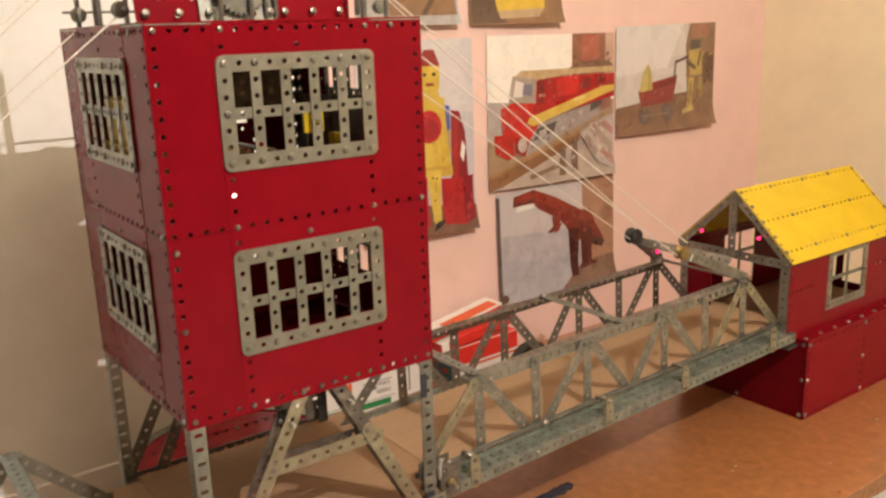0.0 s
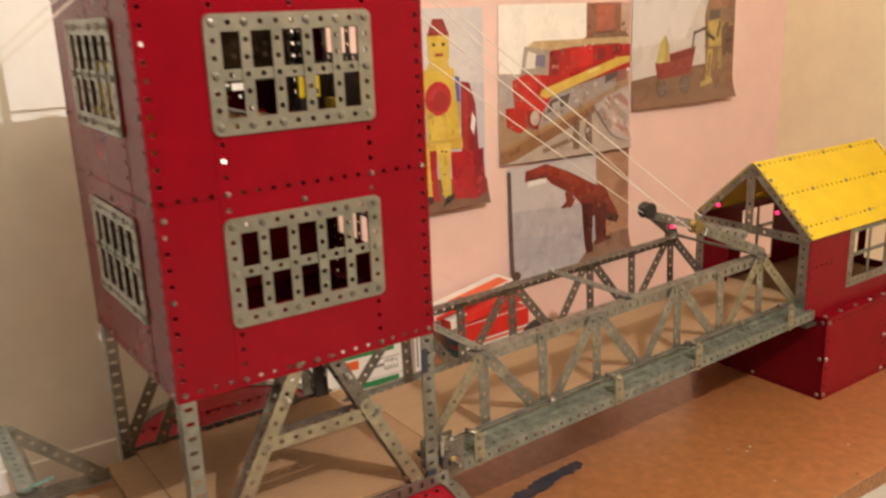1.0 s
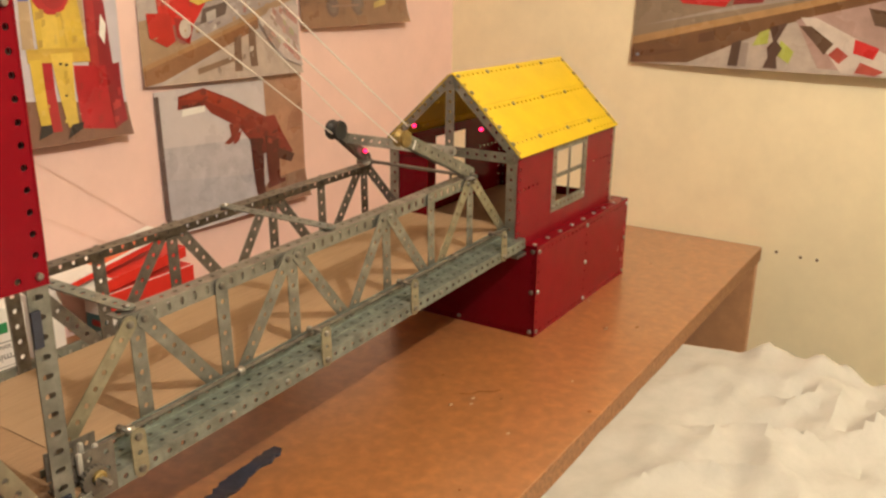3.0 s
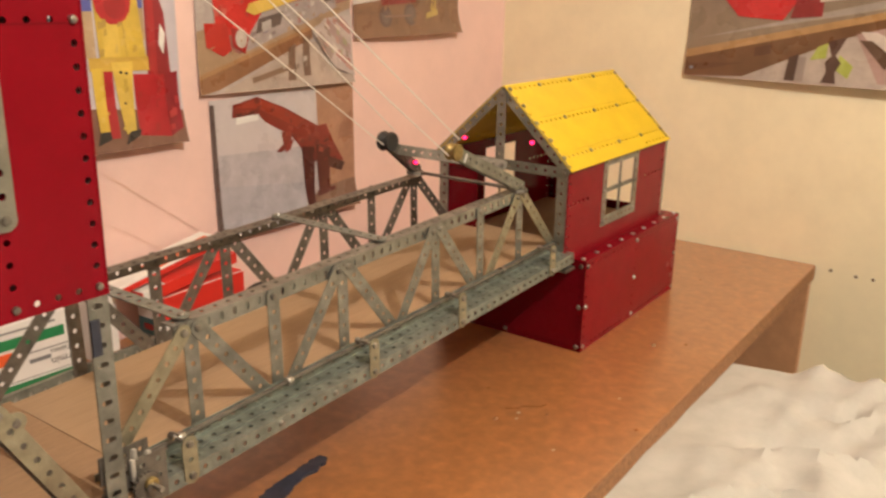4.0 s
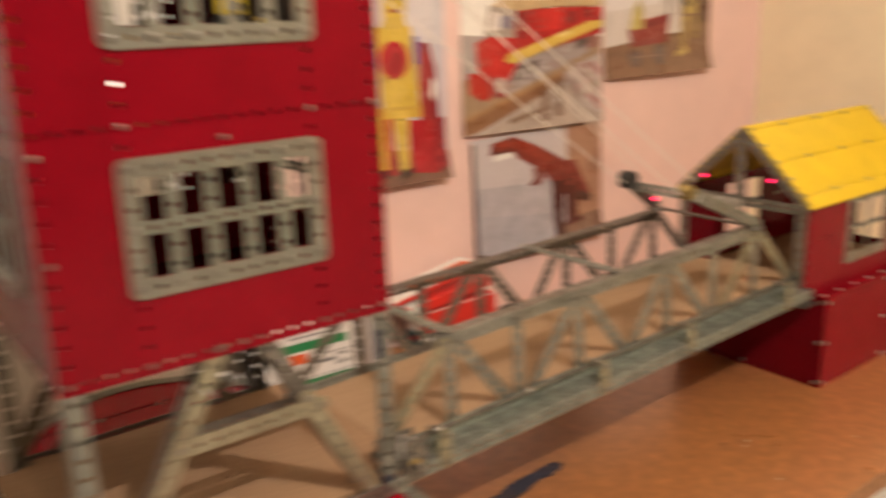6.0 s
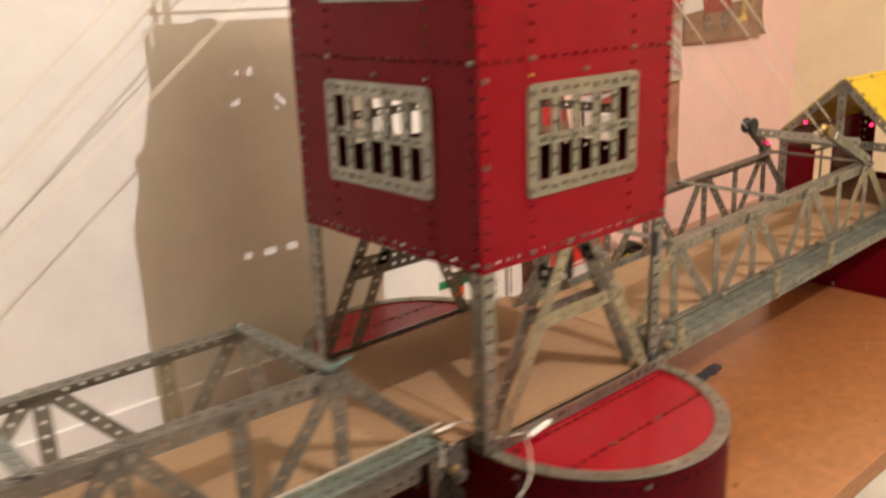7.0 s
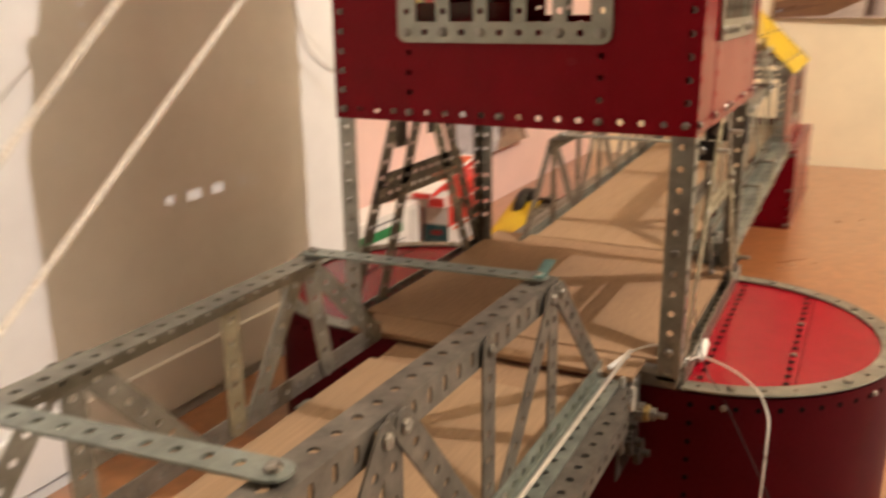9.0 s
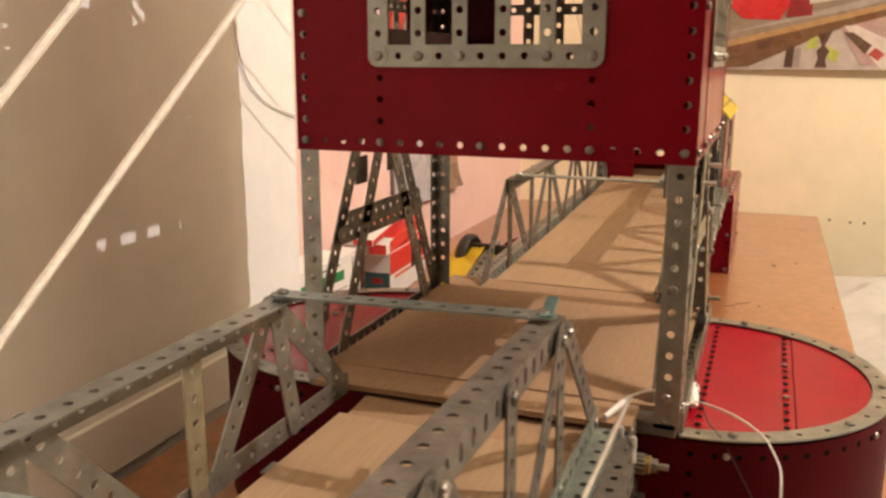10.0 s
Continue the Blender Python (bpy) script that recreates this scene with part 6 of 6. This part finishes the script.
carton("medicine_carton", pose(0.468, 0.322, 0.0, 0, 0, 3), (0.150, 0.040, 0.066), "white and red carton with a dark teal end label", [
    ("panel", TEAL_INK, "left", 0.03, 0.05, 0.97, 0.56), ("logo_bar", RED_INK, "left", 0.30, 0.32, 0.72, 0.44), ("text_bar", GREY_INK, "left", 0.18, 0.18, 0.82, 0.22),
    ("panel", RED_INK, "front", 0.0, 0.52, 1.0, 0.985), ("stripe", ORANGE_INK, "front", 0.12, 0.40, 0.98, 0.46), ("panel", RED_INK, "top", 0.04, 0.02, 0.99, 0.98)])
carton("medicine_carton", pose(0.446, 0.318, 0.0668, 0, -4, 5), (0.165, 0.050, 0.016), "flattened red and white carton on top of the pile", [
    ("panel", RED_INK, "front", 0.10, 0.03, 0.995, 0.97), ("panel", RED_INK, "top", 0.22, 0.0, 0.99, 0.7), ("panel", RED_INK, "left", 0.0, 0.1, 0.5, 0.96)])
carton("medicine_carton", pose(0.420, 0.326, 0.0846, 0, -9, 2), (0.17, 0.046, 0.010), "torn red and white carton lid on top of the pile", [
    ("panel", RED_INK, "front", 0.02, 0.0, 0.99, 0.7), ("panel", RED_INK, "left", 0.0, 0.1, 0.6, 0.9), ("panel", ORANGE_INK, "top", 0.3, 0.05, 0.95, 0.6)])
carton("medicine_carton", pose(0.392, 0.345, 0.0, 0, 0, 6), (0.035, 0.03, 0.082), "narrow white carton standing between the others", [("panel", GREY_INK, "front", 0.1, 0.1, 0.2, 0.9)])


def build_toy_car():
    c = thing("toy_car", "yellow perforated metal toy car with dark tyres and a red wheel", "toy car", m=pose(0.445, 0.212, 0.0, 0, 0, -4) @ Matrix.Scale(1.22, 4))
    for y0, rows, z0, z1, lab in ((0.006, 3, 0.020, 0.054, "yellow sloping bonnet plate"), (-0.040, 3, 0.012, 0.040, "yellow perforated side plate")):
        g = Geo()
        tilt = math.degrees(math.atan2(z1 - z0, 0.085))
        plate(g, Matrix.Translation((0.006, y0 + P / 2, z0)) @ pose(0, 0, 0, 14 if y0 < 0 else -6, -tilt, 0), range(8), range(rows), lambda i, j: y0 < 0 or i in (0, 7))
        part("bonnet_plate", g, YELLOW, c, lab)
    for y, z0, z1 in ((-0.001, 0.022, 0.056), (-0.043, 0.008, 0.012), (0.043, 0.008, 0.012)):
        strip_between("frame_strip", (0.0, y, z0), (0.105, y, z1), (0, 0, 1), ZINC if y > -0.01 else DULL_STEEL, c, "steel strip of the car's frame")
    part("seat_back", Geo().box((0.088, -0.036, 0.014), (0.094, 0.030, 0.058), bevel=0.002), DARK_STEEL, c)
    part("chassis", Geo().box((0.0, -0.038, 0.010), (0.108, 0.038, 0.0125), bevel=0.0006), DARK_STEEL, c)
    for x, y, r, w in ((0.012, 0.046, 0.013, 0.008), (0.012, -0.052, 0.013, 0.008), (0.098, 0.030, 0.033, 0.014), (0.098, -0.050, 0.030, 0.014)):
        axis = pose(x, y - w / 2, r, -90, 0, 0)
        wheel = part("wheel", Geo().lathe(axis, [(r * 0.5, 0.0), (r * 0.9, 0.0), (r, w * 0.25), (r, w * 0.75), (r * 0.9, w), (r * 0.5, w)], 22), BLACK, c, "dark ribbed tyre", smooth=True)
        part("hub", Geo().lathe(axis, [(r * 0.52, -0.0006), (r * 0.52, w + 0.0006)], 18), RED if y < 0 else DULL_STEEL, wheel)
    part("axle", Geo().tube([(0.098, -0.062, 0.031), (0.098, 0.042, 0.031)], 0.002, 8), BOLT, c)
    part("drum", Geo().lathe(pose(0.092, -0.030, 0.044, 0, 90, 0), [(0.006, 0), (0.019, 0.001), (0.021, 0.004), (0.021, 0.020), (0.019, 0.023)], 20), RED, c, "red round drum behind the seat", smooth=True)


build_toy_car()

BLUE = material("blue_tape", (0.030, 0.034, 0.055), 0.5, vary=0.2, scale=60, bump=0.1)
tape = thing("tape_strip", "crumpled dark blue strip of tape lying on the table", "tape", m=pose(0.332, -0.038, 0.0, 0, 0, 10))
g = Geo()
verts, faces = [], []
for k in range(41):
    u = k / 40
    w = (0.0085 + 0.0012 * math.sin(7 * u) + 0.0034 * noise.noise(Vector((u * 14, 0.5, 0)))) * min(1.0, 0.45 + 5.5 * min(u, 1 - u))
    for s in (-1, 1):
        verts.append(((u - 0.5) * 0.132, s * w * (1 + 0.30 * noise.noise(Vector((u * 22, s * 3.0, 2)))) + 0.0015 * math.sin(5 * u), 0.0025 + 0.0018 * math.sin(11 * u + s)))
for k in range(40):
    faces.append((2 * k, 2 * k + 2, 2 * k + 3, 2 * k + 1))
nn = len(verts)
faces += [tuple(reversed([q + nn for q in f])) for f in faces]
verts += [(x, y, 0.0001) for x, y, z in verts]
faces += [(2 * k, nn + 2 * k, nn + 2 * k + 2, 2 * k + 2) for k in range(40)] + [(2 * k + 3, nn + 2 * k + 3, nn + 2 * k + 1, 2 * k + 1) for k in range(40)]
part("strip", g.add(Matrix(), verts, faces), BLUE, tape)
for lo, hi, w in ((TOWER_Z - 3.4 * P, TOWER_Z - 1.6 * P, 0.0085), (PIER_Z + 0.004, PIER_Z + 0.018, 0.004)):
    part("leg_tape", Geo().box((R - 0.0145, -R - 0.0002, lo), (R - w, -R + 0.0012, hi)), BLUE, tower, "scrap of blue tape on a leg")


# ---- drive works at the deck joints ----
def build_drive(x, y, z, sx, hung, label):
    d = thing("span_drive", label, "gearing", "gear trains at the deck joints", pose(x, y, z))
    for k in (0, 1):
        g = Geo()
        plate(g, Matrix.Translation((-0.012, -0.012 + 0.02 * k, P / 2 - 0.02)) @ pose(0, 0, 0, 90, 0, 0), range(3), range(3), lambda i, j: True)
        part("side_plate", g, DULL_STEEL, d, "dark perforated side plate")
    gear(0.006, 0.005, 14, DULL_STEEL, d, pose(sx * 0.0, -0.016, 0.002, 90, 0, 0), "dark pinion")
    gear(0.015, 0.003, 22, DULL_STEEL, d, pose(sx * 0.012, -0.006, -0.004, 90, 0, 0), "dark steel gear wheel")
    part("axle", Geo().tube([(0, -0.034, 0.002), (0, 0.02, 0.002)], 0.002, 8), BOLT, d, "bright steel axle end")
    part("axle", Geo().tube([(sx * 0.012, -0.022, -0.006), (sx * 0.012, 0.02, -0.006)], 0.002, 8), BOLT, d, "bright steel axle end")
    part("boss", Geo().lathe(pose(0, -0.018, 0.002, 90, 0, 0), [(0.0035, -0.001), (0.0052, 0.0), (0.0052, 0.006), (0.0040, 0.0068)], 12), OLD_BRASS, d, "dull brass boss on the axle", smooth=True)
    for k, (ox, oz, h) in enumerate(((-0.008, 0.010, 0.010), (0.007, 0.012, 0.007), (-0.001, 0.013, 0.009))):
        part("stud", Geo().lathe(pose(ox, -0.015 + 0.004 * k, oz), [(0.0021, -0.004), (0.0021, h), (0.0014, h + 0.001)], 8), BRIGHT_STEEL, d, "bright upright stud", smooth=True)
    if not hung:
        gear(0.0105, 0.003, 20, DULL_STEEL, d, pose(-0.002, -0.019, 0.001, 90, 0, 0), "blackened gear wheel")
        part("back_plate", Geo().box((-0.0155, 0.004, -0.0120), (-0.0140, -0.014, 0.016), bevel=0.0004), BLUE_ZINC, d, "upright blue zinc end plate")
        return d
    for k, zz in enumerate((-0.016, -0.027)):
        gear(0.0095 - 0.0015 * k, 0.004, 18, DARK_STEEL, d, pose(-0.004 + 0.008 * k, -0.013 - 0.003 * k, zz, 90, 0, 0), "blackened gear wheel")
    part("hanger", Geo().box((-0.016, -0.010, -0.040), (0.014, -0.0085, 0.004), bevel=0.0004), DARK_STEEL, d, "dark hanger plate")
    part("collar", Geo().lathe(pose(0, -0.024, 0.002, 90, 0, 0), [(0.004, 0), (0.004, 0.004)], 10), DULL_STEEL, d)
    return d


build_drive(-0.141, -0.084, PIER_Z - 0.010, 1, True, "dark steel gear train at the near deck joint")
build_drive(0.140, -0.094, PIER_Z + 0.0140, -1, False, "dark steel gear train at the far deck joint")
tagged(put("push_rod", Geo().tube([(-0.148, -0.096, 0.150), (-0.30, -0.094, 0.149), (-0.62, -0.090, 0.146)], 0.0013, 8), BRIGHT_STEEL, smooth=True), "long pale steel rod along the near walkway", "rod")


def wire(name, pts, r, mat, label):
    """A wire that runs smoothly through pts."""
    out = []
    p = [Vector(q) for q in pts]
    p = [2 * p[0] - p[1]] + p + [2 * p[-1] - p[-2]]
    for i in range(1, len(p) - 2):
        for k in range(8):
            t = k / 8
            a, b, c, d = p[i - 1:i + 3]
            out.append(0.5 * ((2 * b) + (c - a) * t + (2 * a - 5 * b + 4 * c - d) * t * t + (3 * b - a - 3 * c + d) * t ** 3))
    out.append(p[-2])
    return tagged(put(name, Geo().tube(out, r, 6), mat, smooth=True), label, "wire", "wires on the pier")


wire("white_wire", [(-0.112, -0.118, 0.131), (-0.095, -0.1215, 0.1275), (-0.082, -0.1265, 0.1262), (-0.091, -0.139, 0.1275), (-0.100, -0.150, 0.1275), (-0.109, -0.159, 0.1265), (-0.117, -0.167, 0.1235), (-0.124, -0.171, 0.1200), (-0.132, -0.174, 0.1172), (-0.140, -0.1755, 0.1145), (-0.147, -0.176, 0.106), (-0.154, -0.176, 0.080), (-0.158, -0.175, 0.040), (-0.162, -0.174, 0.001)], 0.0006, STRING, "thin white wire looping over the pier's edge")
wire("white_wire", [(-0.134, -0.086, 0.134), (-0.124, -0.092, 0.140), (-0.116, -0.106, 0.143), (-0.111, -0.117, 0.134)], 0.0007, STRING, "short white wire between two leg holes")
wire("black_wire", [(-0.104, -0.124, 0.165), (-0.098, -0.127, 0.145), (-0.104, -0.135, 0.124), (-0.112, -0.146, 0.114), (-0.122, -0.178, 0.06), (-0.116, -0.205, 0.002)], 0.0004, BLACK, "thin black wire hanging down the pier")
tagged(put("wire_connector", Geo().tube([(-0.0740, -0.1250, PIER_Z + 0.0036), (-0.0705, -0.1249, PIER_Z + 0.0040), (-0.0500, -0.1238, PIER_Z + 0.0062), (-0.0450, -0.1236, PIER_Z + 0.0068)], [0.0016, 0.0029, 0.0029, 0.0018], 10), WHITE_PLASTIC, smooth=True), "small white plastic wire connector on the pier", "connector")
tagged(put("wire_sleeve", Geo().tube([(-0.141, -0.082, 0.1335), (-0.128, -0.090, 0.1385)], [0.0016, 0.0018], 8), WHITE_PLASTIC), "white plastic sleeve on a wire end", "wire sleeve")

wire("green_wire", [(0.1415, -0.0943, 0.150), (0.1449, -0.0926, 0.139), (0.1467, -0.0932, 0.134)], 0.0005, material("green_sleeve", (0.02, 0.10, 0.07), 0.5, vary=0.1, scale=80, bump=0.0), "thin dark green wire at the walkway's end")
tagged(put("wire_sleeve", Geo().tube([(0.1467, -0.0932, 0.1335), (0.1459, -0.1018, 0.1318)], [0.0017, 0.0019], 8), WHITE_PLASTIC), "white plastic sleeve on a wire end", "wire sleeve")
tagged(put("wire_end", Geo().tube([(0.549, -0.086, 0.2838), (0.5536, -0.086, 0.2925)], 0.0007, 6), WHITE_PLASTIC), "bare white wire end on the lifting arm", "wire end")
wire("splinter", [(0.5985, -0.1175, 0.0006), (0.606, -0.1295, 0.0008), (0.6154, -0.1325, 0.0006), (0.624, -0.146, 0.0007), (0.6332, -0.1509, 0.0006)], 0.00035, material("dark_splinter", (0.19, 0.08, 0.032), 0.7, vary=0.2, scale=90, bump=0.0), "thin dark splinter lying on the chipboard")
# crumbs and chips on the table
for x, y, r in ((0.902, -0.215, 0.003), (0.96, -0.12, 0.0022), (0.55, -0.205, 0.002), (0.70, -0.21, 0.002), (0.63, -0.075, 0.0018), (0.571, -0.122, 0.003), (0.598, -0.135, 0.0024), (0.614, -0.162, 0.0025), (0.873, -0.181, 0.004), (0.585, -0.14, 0.002)):
    bm = bmesh.new()
    bmesh.ops.create_icosphere(bm, subdivisions=1, radius=r)
    for v in bm.verts:
        v.co = Vector((v.co.x * 1.6, v.co.y, max(0, v.co.z * 0.5))) * random.uniform(0.7, 1.1)
    me = bpy.data.meshes.new("wood_chip")
    bm.to_mesh(me)
    bm.free()
    me.materials.append(BRIGHT_STEEL if 0.0019 < r < 0.0025 else CARD)
    ob = new("wood_chip", me)
    ob.location = (x, y, 0.0002)
    tagged(ob, "small loose chip lying on the chipboard table", "wood chip", "loose chips on the table")

GREY_WIRE = material("grey_cable", (0.50, 0.47, 0.44), 0.5, vary=0.05, scale=60, bump=0.0)
wire("wall_cable", [(0.112, BREAST_Y - 0.002, 0.37), (0.121, BREAST_Y - 0.002, 0.331), (0.136, BREAST_Y - 0.002, 0.304), (0.170, BREAST_Y - 0.002, 0.283), (0.219, BREAST_Y - 0.002, 0.269)], 0.0007, GREY_WIRE, "thin grey cable hanging against the white wall")
